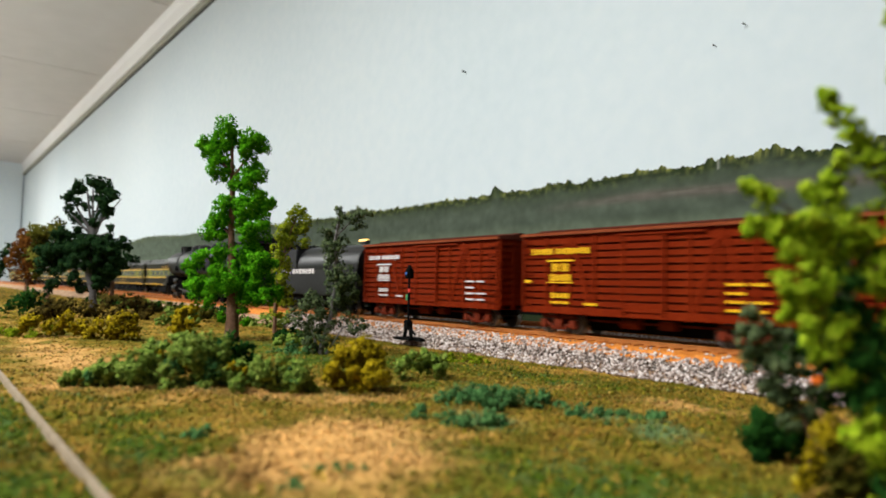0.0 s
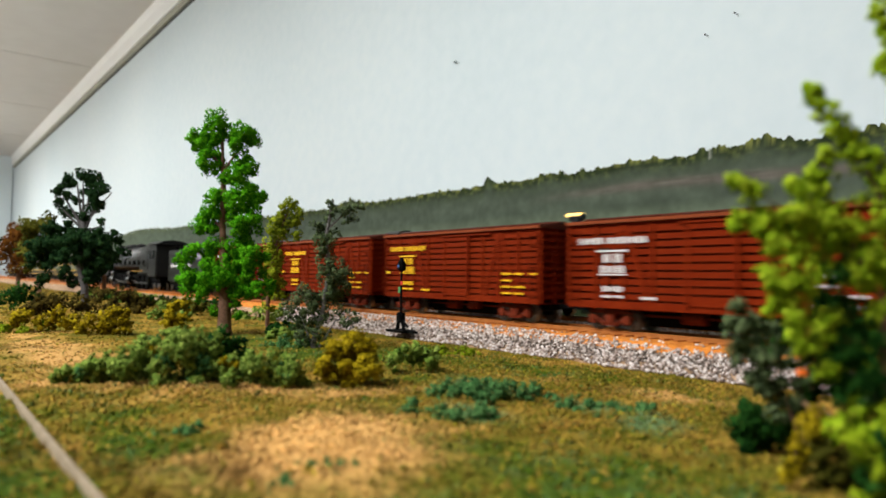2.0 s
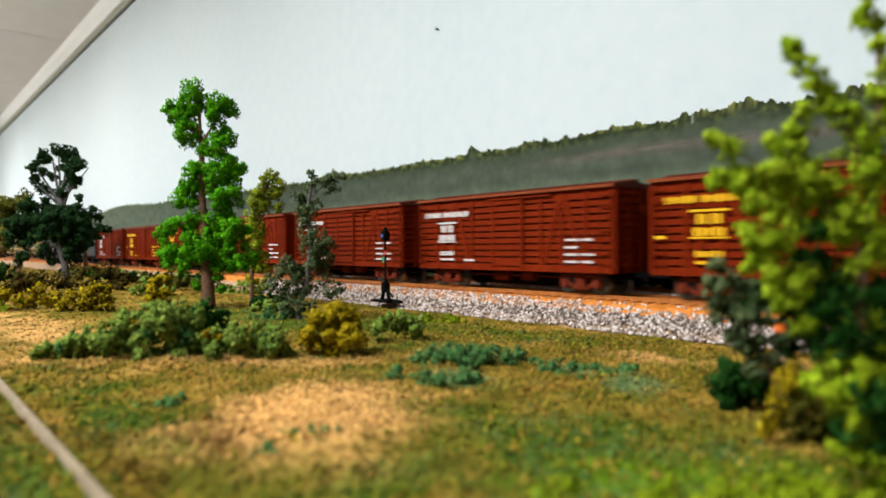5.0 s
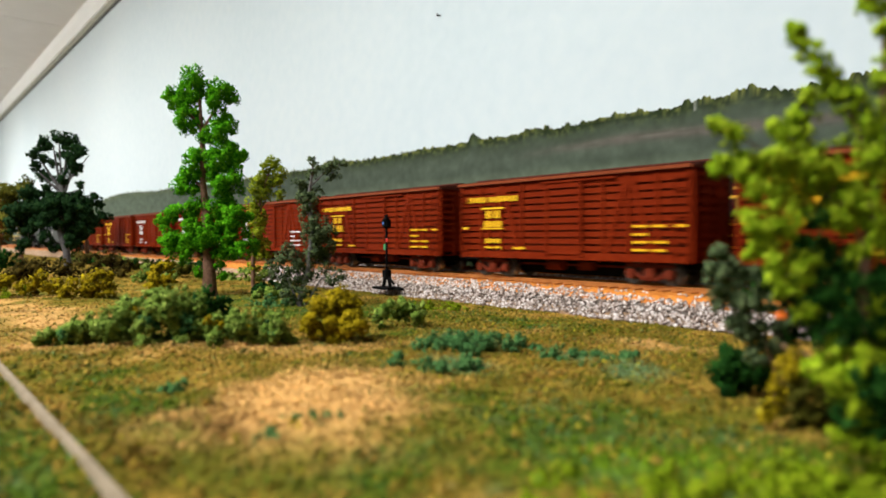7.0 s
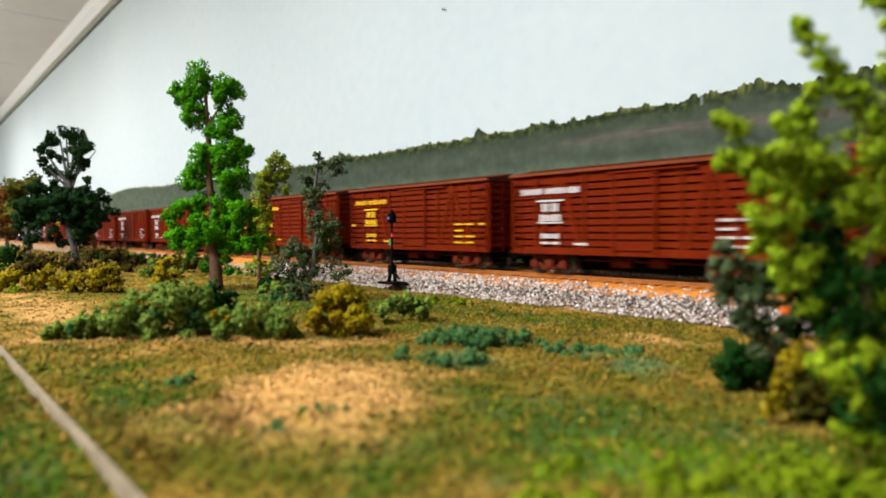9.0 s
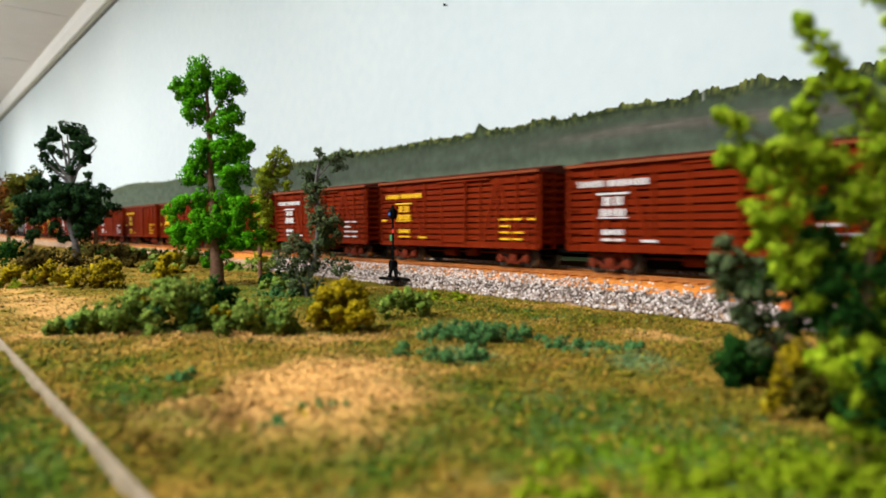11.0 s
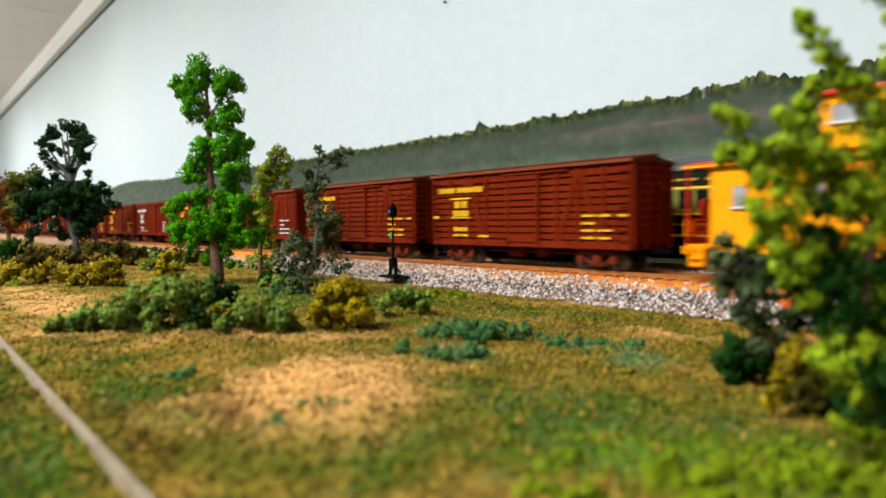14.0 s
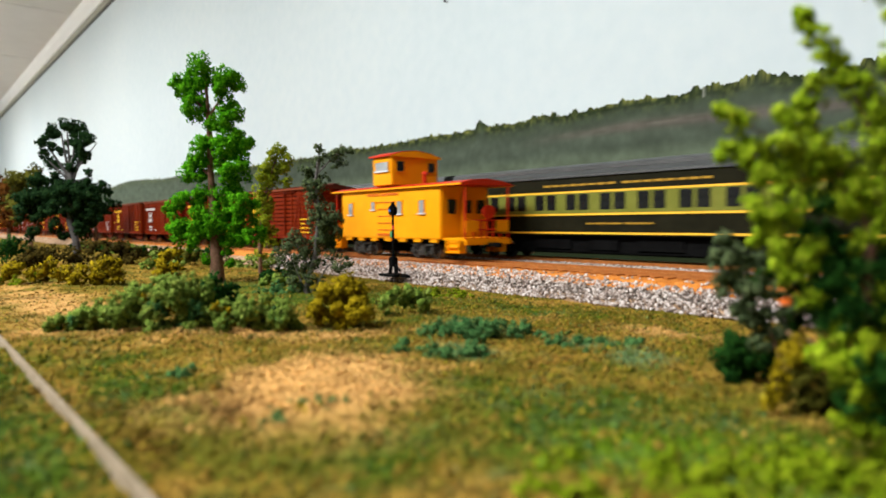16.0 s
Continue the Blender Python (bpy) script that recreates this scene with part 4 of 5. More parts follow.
# ---- passenger coach ----
def coach_base():
    ob = thing("passenger_coach", "dark heavyweight passenger coach with green window band", "rail car", pose(0, 0, 0), "passenger cars")
    H, W = 0.1475, 0.034
    prof = [(-W / 2, 0.0148), (-W / 2, 0.0500), (W / 2, 0.0500), (W / 2, 0.0148)]
    part("body", Shape().prism(prof, -H, H), COACH, ob)
    arc = [(-W / 2 - 0.001, 0.0492), (-W / 2 - 0.0008, 0.0506), (-0.0145, 0.0524), (-0.0095, 0.0538), (-0.0092, 0.0562), (-0.0055, 0.0578), (0, 0.0583), (0.0055, 0.0578), (0.0092, 0.0562), (0.0095, 0.0538), (0.0145, 0.0524), (W / 2 + 0.0008, 0.0506), (W / 2 + 0.001, 0.0492)]
    part("roof", Shape().prism(arc, -H - 0.002, H + 0.002), COACHROOF, ob, "dark grey clerestory roof", True)
    y = -W / 2
    part("window_band", Shape().box(0, y - 0.0002, 0.0338, 2 * H - 0.004, 0.0006, 0.0122), COACHGREEN, ob, "olive green window band")
    for z in (0.0162, 0.0272, 0.0404):
        part("stripe", Shape().box(0, y - 0.0004, z, 2 * H, 0.0006, 0.0011), GOLD, ob, "gold stripe")
    pane = Shape().box(0, 0, 0, 0.0073, 0.0006, 0.0094, 0.0002).mesh("window", GLASS)
    x = -H + 0.016
    k = 0
    while x < H - 0.012:
        if k not in (0, 1, 19, 20):
            part("window", pane, None, ob).location = (x, y - 0.0005, 0.0345)
        x += 0.0152 if k % 2 else 0.0094
        k += 1
    small = Shape().box(0, 0, 0, 0.0042, 0.0006, 0.0060, 0.0002).mesh("small_window", GLASS)
    for x in (-H + 0.020, H - 0.036, H - 0.018):
        part("small_window", small, None, ob).location = (x, y - 0.0005, 0.0338)
    part("door", Shape().box(-H + 0.007, y - 0.0004, 0.031, 0.0072, 0.0008, 0.026, 0.0002).box(H - 0.007, y - 0.0004, 0.031, 0.0072, 0.0008, 0.026, 0.0002), COACH, ob)
    s = letters(Shape(), -0.055, 0.055, 0.0446, 0.0013, y - 0.0003, (8, 8), 1)
    part("name_lettering", s, DULLGOLD, ob, "dull gold lettering bars")
    s = letters(Shape(), -0.022, 0.022, 0.0218, 0.0011, y - 0.0003, (7, 5), 1)
    part("number_lettering", s, DULLGOLD, ob, "dull gold lettering bars")
    # Black underframe; its widest box also fills in the shade below the coach.
    under = Shape().box(0, 0, 0.0135, 2 * H - 0.01, 0.022, 0.005).box(0, 0, 0.0095, 0.17, 0.026, 0.0115, 0.001)
    for x, w in ((-0.05, 0.03), (-0.012, 0.022), (0.024, 0.03), (0.06, 0.018)):
        under.box(x, -0.008, 0.0095, w, 0.012, 0.008, 0.001)
    part("underframe", under, BLACK, ob)
    for s in (-1, 1):
        part("diaphragm", Shape().box(s * (H + 0.003), 0, 0.032, 0.006, 0.014, 0.034, 0.001), BLACK, ob)
        truck(ob, s * 0.108, BLACK, 0.034, 3, WHEELB)
    return ob


# ---- steam locomotive, front towards -x ----
def locomotive(lit):
    ob = thing("steam_locomotive", "large black articulated steam locomotive", "locomotive", pose(0, 0, 0))
    low = 0.0055 if lit else 0.0
    b = Shape().rod((0.052, 0, 0.0435), (0.215, 0, 0.0445), 0.0165, 0.0178, 24)
    for x in (0.052, 0.085, 0.12, 0.155, 0.19):
        b.rod((x, 0, 0.0437), (x + 0.0018, 0, 0.0437), 0.0172, n=24)
    b.box(0.228, 0, 0.042, 0.045, 0.036, 0.036, 0.004)
    part("boiler", b, LOCO, ob, smooth=True)
    sm = Shape().rod((0.012, 0, 0.0435), (0.052, 0, 0.0435), 0.0160, n=24).rod((0.009, 0, 0.0435), (0.012, 0, 0.0435), 0.0110, 0.0150, 24)
    part("smokebox", sm, LOCO, ob, "black smokebox and door", True)
    part("firebox_jacket", Shape().rod((0.19, 0, 0.0448), (0.212, 0, 0.0448), 0.0182, n=24), GREYBOX, ob, "grey firebox jacket", True)
    part("smoke_stack", Shape().rod((0.030, 0, 0.058), (0.030, 0, 0.0665 - low), 0.0052, 0.0056, 14).rod((0.040, 0, 0.058), (0.040, 0, 0.0665 - low), 0.0052, 0.0056, 14), LOCO, ob, smooth=True)
    for x, r in ((0.08, 0.008), (0.105, 0.008), (0.145, 0.007)):
        part("dome", Shape().rod((x, 0, 0.055), (x, 0, 0.0645 - low), r, r * 0.92, 16).rod((x, 0, 0.0645 - low), (x, 0, 0.0668 - low), r * 0.92, r * 0.4, 16), LOCO, ob, smooth=True)
    cab = Shape().box(0.268, 0, 0.040 - low / 2, 0.038, 0.037, 0.044 - low, 0.001).prism([(-0.021, 0.0615 - low), (-0.012, 0.0655 - low), (0, 0.067 - low), (0.012, 0.0655 - low), (0.021, 0.0615 - low)], 0.244, 0.297)
    c = part("cab", cab, LOCO, ob)
    for x in (0.26, 0.275):
        part("cab_window", Shape().box(x, -0.0187, 0.048, 0.010, 0.0006, 0.011, 0.0002), GLASS, c)
    for s in (-1, 1):
        rb = Shape().box(0.135, s * 0.0172, 0.0335, 0.20, 0.005, 0.0012)
        rb.rod((0.02, s * 0.0182, 0.051), (0.24, s * 0.0182, 0.052), 0.0005, n=6)
        for i in range(8):
            rb.box(0.05 + i * 0.025, s * 0.0178, 0.038, 0.012, 0.004, 0.006, 0.0006)
        part("running_board", rb, LOCO, ob)
        for x in (0.052, 0.150):
            part("cylinder", Shape().rod((x - 0.008, s * 0.0150, 0.0135), (x + 0.008, s * 0.0150, 0.0135), 0.0052, n=14).rod((x - 0.007, s * 0.0150, 0.0225), (x + 0.007, s * 0.0150, 0.0225), 0.0034, n=12), LOCO, ob, smooth=True)
        rod = Shape()
        for x0 in (0.074, 0.172):
            rod.box(x0 + 0.030, s * 0.0142, 0.0095, 0.064, 0.0010, 0.0020)
            rod.rod((x0 - 0.018, s * 0.0148, 0.0135), (x0 + 0.022, s * 0.0148, 0.0095), 0.0008, n=6)
        part("side_rod", rod, GREYBOX, ob)
    drv = Shape().rod((0, -0.0014, 0), (0, 0.0014, 0), 0.0098, n=24).rod((0, -0.0020, 0), (0, -0.0014, 0), 0.0030, n=12).box(0, -0.0016, -0.0055, 0.010, 0.0008, 0.004).mesh("driving_wheel", BLACK, True)
    for x in (0.074, 0.096, 0.118, 0.172, 0.194, 0.216):
        for s in (-1, 1):
            part("driving_wheel", drv, None, ob).matrix_basis = pose(x, s * 0.0088, 0.0100, 0, 0, 0 if s < 0 else 180)
    for x in (0.022, 0.040, 0.244, 0.264):
        for s in (-1, 1):
            part("small_wheel", WHEELB, None, ob).matrix_basis = pose(x, s * 0.0085, 0.0050, 0, 0, 0 if s < 0 else 180)
    part("frame", Shape().box(0.14, 0, 0.016, 0.25, 0.012, 0.012), BLACK, ob)
    pi = Shape().box(0.006, 0, 0.0185, 0.016, 0.034, 0.004, 0.0006).box(0.013, 0, 0.0245, 0.014, 0.033, 0.010, 0.001)
    pilot = part("pilot", pi, LOCO, ob)
    for i in range(7):
        part("pilot_bar", Shape().rod((0.001, -0.012 + i * 0.004, 0.016), (-0.006, -0.012 + i * 0.004, 0.0035), 0.0009, n=6), LOCO, pilot)
    hl = part("headlight", Shape().rod((0.004, 0, 0.0630 if lit else 0.030), (0.014, 0, 0.0630 if lit else 0.030), 0.0022, n=14), LOCO, ob)
    lens = Shape().box(0.0105, 0, 0.0645, 0.0125, 0.0042, 0.0022, 0.0006) if lit else Shape().rod((0.0028, 0, 0.030), (0.004, 0, 0.030), 0.0018, n=14)
    part("lens", lens, GLOW if lit else GLASSPALE, hl, "glowing warm number board" if lit else "pale headlamp lens")
    part("headlight_bracket", Shape().box(0.009, 0, 0.0595 if lit else 0.026, 0.006, 0.004, 0.006), LOCO, ob)
    return ob


def tender_car(lit):
    ob = thing("tender", "black locomotive tender with a rounded tank", "tender", pose(0, 0, 0))
    part("underframe", Shape().box(0.075, 0, 0.0115, 0.148, 0.026, 0.004), BLACK, ob)
    part("body", Shape().box(0.075, 0, 0.0245, 0.148, 0.034, 0.022, 0.001), LOCO, ob)
    tank = Shape().rod((0.052, 0, 0.0375), (0.149, 0, 0.0375), 0.0165, n=28)
    part("tank", tank, LOCO, ob, smooth=True)
    bunk = Shape().box(0.026, 0, 0.043, 0.050, 0.034, 0.018, 0.001)
    part("coal_bunker", bunk, LOCO, ob)
    rng = np.random.default_rng(5)
    n = 260
    v, f = flakes(np.stack([rng.uniform(0.004, 0.048, n), rng.uniform(-0.014, 0.014, n), rng.uniform(0.051, 0.056, n)], 1), rng.uniform(0.001, 0.0022, n), rng)
    part("coal", raw_mesh("coal", v, f, BLACK), None, ob)
    part("side_lettering", letters(Shape(), 0.012, 0.084, 0.0330, 0.0042, -0.0173, (5, 7), 1), WHITE, ob, "white lettering bars")
    for x in (0.030, 0.118):
        truck(ob, x, BLACK, 0.036, 3, WHEELB)
    return ob


# ---- freight train ----
FREIGHT, COACHES = 0.141, 0.130
plain = stock_car_base()
cars = []
for i, paint in enumerate("WYYWWWYYYWYWYY"):
    c = copy_thing(plain, pose(0, 0, 0))
    lettering(c, WHITE if paint == "W" else YELLOW, paint == "Y")
    tagged(c, "boxcar-red slatted stock car with %s lettering" % ("white" if paint == "W" else "yellow"))
    cars.append((c, -0.404 + 0.1593 * i + HALF))
for o in (*plain.children_recursive, plain):
    bpy.data.objects.remove(o)
cab = caboose_car()
engine, tender = locomotive(False), tender_car(False)

# ---- passenger train ----
coach = coach_base()
coaches = [(coach, -1.058)] + [(copy_thing(coach, pose(0, 0, 0)), -1.058 - 0.309 * k) for k in range(1, 8)]
engine2, tender2 = locomotive(True), tender_car(True)


# ---- trees and bushes ----
GROUND_Z = -0.012
plant("tree", "tall bright green foam-leaved tree with reddish trunk", "tree", (-0.3732, -0.125, GROUND_Z), 0.376 / 1150, [(LEAF_BRIGHT, "crown", ((-21, 382, 18), (-26, 360, 20), (-61, 365, 12), (-66, 353, 10), (-51, 340, 18), (-36, 320, 19), (-46, 303, 13), (19, 370, 17), (34, 355, 16), (16, 345, 17), (1, 360, 11), (-21, 300, 14), (-3, 285, 12), (24, 310, 15), (39, 303, 12), (29, 289, 15), (15, 279, 17), (39, 260, 16), (54, 245, 14), (65, 250, 7), (24, 245, 20), (5, 235, 18), (-21, 250, 13), (-26, 235, 14), (44, 225, 17), (49, 200, 16), (29, 193, 17), (16, 207, 14), (-23, 219, 17), (-41, 210, 15), (-46, 193, 13), (-28, 190, 14), (34, 180, 10), (-71, 145, 15), (-83, 137, 11), (-41, 155, 17), (-16, 152, 18), (14, 150, 19), (31, 160, 17), (49, 140, 17), (69, 135, 11), (-71, 112, 13), (-73, 95, 14), (-56, 89, 17), (-36, 98, 19), (-41, 75, 12), (-6, 110, 21), (-11, 95, 17), (24, 100, 21), (49, 110, 17), (65, 85, 15), (79, 95, 9), (39, 78, 15), (15, 78, 12), (-26, 125, 16), (9, 125, 16), (39, 125, 13), (19, 55, 8), (25, 39, 7), (-17, 43, 8)))],
    0.00056, 6.0, 31, ((2, -8, 17), (0, 8, 13), (-1, 65, 10), (-6, 150, 6.5), (-9, 200, 5.5), (-9, 260, 5), (-12, 320, 3), (-14, 365, 2)), BARK,
    ((-5, 120, -60, 150, 4), (-5, 110, 50, 145, 4), (-9, 200, 40, 240, 4), (-9, 190, -38, 215, 3), (-12, 290, 25, 350, 3), (-12, 300, -50, 345, 3), (-2, 75, 25, 45, 2)), puffs=20, swell=1.25)
plant("tree", "dark green layered tree with pale forked trunk", "tree", (-0.7087, -0.1353, GROUND_Z), 0.626 / 1150, [(LEAF_DARK, "crown", ((-15, 110, 16), (0, 132, 13), (-38, 100, 14), (-95, 112, 12), (-92, 88, 12), (8, 100, 14), (-45, 225, 11), (-37, 233, 9), (-50, 210, 9), (-34, 203, 8), (-50, 190, 8), (-42, 173, 9), (-31, 167, 9), (-15, 242, 8), (-2, 238, 10), (12, 235, 9), (6, 223, 9), (21, 220, 11), (35, 215, 9), (16, 200, 12), (6, 185, 12), (21, 185, 9), (-2, 167, 9), (28, 155, 7), (25, 140, 7), (-26, 225, 5), (-34, 153, 7), (-10, 210, 7), (-22, 193, 8), (-65, 145, 11), (-75, 135, 13), (-50, 133, 13), (-25, 135, 13), (-80, 110, 13), (-60, 115, 16), (-35, 115, 18), (-5, 120, 18), (20, 120, 16), (40, 125, 12), (55, 123, 8), (50, 135, 7), (35, 109, 12), (42, 99, 9), (0, 95, 18), (-24, 95, 16), (-50, 90, 12), (-75, 90, 12), (-65, 75, 10), (-70, 55, 10), (-35, 60, 12), (-24, 45, 9), (10, 75, 16), (30, 85, 12), (16, 60, 12), (-80, 45, 9)))],
    0.0010, 6.0, 32, ((4, -4, 7), (0, 40, 6), (-9, 70, 6), (-6, 110, 5), (-4, 145, 5), (-6, 175, 3)), DARKBARK,
    ((-6, 140, -38, 176, 3), (-6, 140, -18, 222, 3), (-6, 150, -8, 232, 2.6), (-4, 140, 4, 225, 3), (-2, 140, 18, 205, 3), (4, 160, 46, 208, 1.8), (0, 138, 26, 150, 2.4), (-10, 150, -48, 205, 3)), puffs=22, swell=1.15)
plant("tree", "slender lime-green tree beside the track", "tree", (-0.425, -0.075, GROUND_Z), 0.448 / 1150, [(LEAF_LIME, "crown", ((39, 221, 9), (30, 209, 11), (47, 203, 11), (22, 194, 11), (8, 178, 11), (40, 188, 11), (52, 165, 8), (12, 163, 12), (4, 148, 11), (24, 170, 11), (10, 128, 11), (0, 138, 9), (7, 112, 11), (12, 93, 10), (17, 73, 10), (7, 58, 9), (0, 83, 9), (22, 52, 8), (2, 33, 8)))],
    0.0007, 4.2, 33, ((0, -10, 4), (0, 60, 3), (8, 130, 2.5), (34, 215, 1.5)), BARK, ((2, 80, 18, 90, 1.5), (6, 120, 40, 185, 1.5), (8, 130, 4, 175, 1.2)), puffs=14, swell=1.55)
plant("tree", "sparse grey-green tree with thin bent branches", "tree", (-0.2872, -0.1127, GROUND_Z), 0.319 / 1150, [(LEAF_GREY, "crown", ((25, 258, 7), (28, 243, 7), (15, 213, 11), (-3, 218, 9), (2, 198, 11), (17, 193, 13), (15, 173, 13), (29, 203, 8), (19, 231, 7), (47, 241, 6), (58, 230, 9), (67, 251, 6), (79, 253, 5), (52, 247, 6), (27, 135, 18), (43, 123, 18), (32, 107, 20), (53, 133, 12), (27, 91, 14), (19, 153, 12), (-23, 103, 12), (-13, 83, 17), (-29, 77, 12), (-3, 63, 17), (-18, 52, 15), (13, 51, 12), (-33, 43, 12), (-13, 22, 15), (13, 28, 13), (-44, 62, 10), (68, 57, 10), (57, 47, 10), (42, 68, 9), (-55, 75, 7)))],
    0.00050, 3.3, 34, ((-3, -14, 5), (-1, 20, 4.5), (12, 62, 4), (22, 140, 3.5), (16, 200, 3), (25, 260, 1.5)), PALEBARK,
    ((0, -10, -24, 52, 2.6), (2, -6, 36, 50, 2.6), (0, -10, -10, 80, 2.4), (22, 215, 52, 245, 1.8), (52, 246, 80, 252, 1.3), (18, 150, -2, 215, 1.8), (14, 80, 48, 128, 2.2), (8, 40, -26, 95, 2.2), (36, 50, 66, 56, 1.6), (52, 246, 60, 228, 1.2), (24, 240, 20, 205, 1.6)), puffs=14, swell=1.5)

near = (-0.0389, -0.1493, GROUND_Z)
NS = 0.107 / 1150
# Deep green tufts inside the crown put its inner shade into the colour.
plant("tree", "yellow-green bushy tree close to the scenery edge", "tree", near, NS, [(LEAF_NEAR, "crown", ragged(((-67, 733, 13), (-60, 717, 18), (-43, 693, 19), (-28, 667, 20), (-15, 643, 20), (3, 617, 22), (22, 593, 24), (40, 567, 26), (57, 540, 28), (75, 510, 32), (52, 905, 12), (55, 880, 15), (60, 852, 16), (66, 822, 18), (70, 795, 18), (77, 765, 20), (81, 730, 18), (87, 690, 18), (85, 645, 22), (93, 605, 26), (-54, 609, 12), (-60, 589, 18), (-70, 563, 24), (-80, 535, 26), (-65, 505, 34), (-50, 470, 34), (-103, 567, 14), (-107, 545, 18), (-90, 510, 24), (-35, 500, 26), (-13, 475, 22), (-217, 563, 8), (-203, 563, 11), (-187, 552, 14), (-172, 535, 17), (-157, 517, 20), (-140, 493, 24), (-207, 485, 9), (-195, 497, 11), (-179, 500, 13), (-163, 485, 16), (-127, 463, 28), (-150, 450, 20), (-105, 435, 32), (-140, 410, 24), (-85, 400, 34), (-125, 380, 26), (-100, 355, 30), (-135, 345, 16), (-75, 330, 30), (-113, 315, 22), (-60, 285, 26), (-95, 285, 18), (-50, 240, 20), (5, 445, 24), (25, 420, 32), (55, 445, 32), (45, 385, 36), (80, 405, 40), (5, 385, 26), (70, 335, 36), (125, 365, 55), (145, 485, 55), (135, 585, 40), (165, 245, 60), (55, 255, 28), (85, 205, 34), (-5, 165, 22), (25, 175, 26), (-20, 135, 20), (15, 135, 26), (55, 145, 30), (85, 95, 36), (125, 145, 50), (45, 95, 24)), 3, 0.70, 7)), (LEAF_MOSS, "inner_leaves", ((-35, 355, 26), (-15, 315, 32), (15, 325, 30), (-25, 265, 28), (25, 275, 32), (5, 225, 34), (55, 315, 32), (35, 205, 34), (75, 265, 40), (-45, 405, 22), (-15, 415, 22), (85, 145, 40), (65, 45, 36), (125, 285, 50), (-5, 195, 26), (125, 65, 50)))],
    0.00036, 4.0, 35, ((55, -20, 16), (60, 150, 13), (50, 300, 10), (70, 450, 8), (85, 640, 5), (80, 790, 3)), BARK,
    ((55, 380, -70, 480, 6), (-70, 480, -200, 560, 3), (70, 480, 10, 600, 6), (10, 600, -62, 725, 4), (60, 330, -60, 560, 5), (-60, 560, -56, 605, 3)), puffs=13, swell=1.28)
# Deep green tufts here stand for the shaded gap towards the bushy tree.
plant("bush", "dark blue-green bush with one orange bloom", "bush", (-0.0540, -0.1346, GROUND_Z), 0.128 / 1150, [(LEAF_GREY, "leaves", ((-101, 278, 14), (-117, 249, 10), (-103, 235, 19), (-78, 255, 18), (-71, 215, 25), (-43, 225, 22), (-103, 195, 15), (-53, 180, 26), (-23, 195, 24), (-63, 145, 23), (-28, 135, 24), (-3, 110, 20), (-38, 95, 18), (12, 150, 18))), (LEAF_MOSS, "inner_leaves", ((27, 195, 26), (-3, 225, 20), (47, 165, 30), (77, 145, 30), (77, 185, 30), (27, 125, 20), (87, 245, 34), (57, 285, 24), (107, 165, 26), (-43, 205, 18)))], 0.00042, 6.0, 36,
      ((0, -10, 6), (0, 60, 4), (-20, 120, 2)), BARK, swell=1.2)
bloom = thing("bloom", "small round orange bloom on a dark bush", "flower", pose(-0.0483, -0.1464, 0.0079))
s = Shape()
for k in range(6):
    s.rod((0, 0, 0), (0.0008 * math.cos(k * 1.047), 0.0008 * math.sin(k * 1.047), 0.0002), 0.0005, 0.0006, 7)
part("petals", s.rod((0, 0, -0.0004), (0, 0, 0.0006), 0.0006, n=8), material("orange_petal", [(0.6, 0.10, 0.01), (0.7, 0.16, 0.02)], 500, 0.6, 0.1), bloom)
part("stem", Shape().rod((0.001, 0.001, -0.006), (0, 0, 0), 0.00012, n=5), LEAF_MOSS, bloom)
plant("bush", "round deep green foam bush on the turf", "bush", (-0.0653, -0.126, GROUND_Z), 0.142 / 1150, [(LEAF_MOSS, "leaves", ((-8, 42, 30), (-31, 34, 23), (22, 44, 25), (42, 57, 14), (-8, 62, 20), (12, 20, 20), (-27, 9, 15), (28, 22, 15), (-2, 6, 16)))], 0.00045, 7.0, 37, swell=1.25)
twig = thing("twig", "pale bare twig sticking out of a bush", "twig", pose(-0.0495, -0.1430, 0.0022))
part("stem", Shape().rod((0, 0, 0), (0.0036, 0.0030, -0.0022), 0.00035, 0.00045, 7), TANBED, twig, smooth=True)
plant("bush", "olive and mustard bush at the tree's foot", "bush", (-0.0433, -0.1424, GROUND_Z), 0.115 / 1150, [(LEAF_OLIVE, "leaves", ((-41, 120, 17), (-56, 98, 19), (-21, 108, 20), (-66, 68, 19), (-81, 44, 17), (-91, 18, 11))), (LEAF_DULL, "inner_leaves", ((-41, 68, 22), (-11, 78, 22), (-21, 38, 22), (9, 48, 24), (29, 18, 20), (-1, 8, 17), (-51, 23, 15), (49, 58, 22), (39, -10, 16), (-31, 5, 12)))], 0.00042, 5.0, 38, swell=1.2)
# Added dark foliage that serves as the shaded inside of the bushy tree.
plant("bush", "deep green foliage filling the bushy tree's shaded inside", "bush", (-0.030, -0.136, GROUND_Z), 0.122 / 1150, [(LEAF_MOSS, "leaves", ((20, 60, 50), (-20, 110, 50), (-60, 190, 50), (30, 150, 60), (-40, 250, 44), (10, 300, 50)))], 0.0006, 5.0, 48)

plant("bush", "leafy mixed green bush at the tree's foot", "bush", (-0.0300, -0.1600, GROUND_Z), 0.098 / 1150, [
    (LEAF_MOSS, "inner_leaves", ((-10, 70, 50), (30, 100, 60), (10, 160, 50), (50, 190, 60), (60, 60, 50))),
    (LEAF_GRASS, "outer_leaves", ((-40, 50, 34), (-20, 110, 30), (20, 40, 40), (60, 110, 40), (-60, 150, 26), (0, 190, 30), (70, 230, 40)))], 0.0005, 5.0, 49)
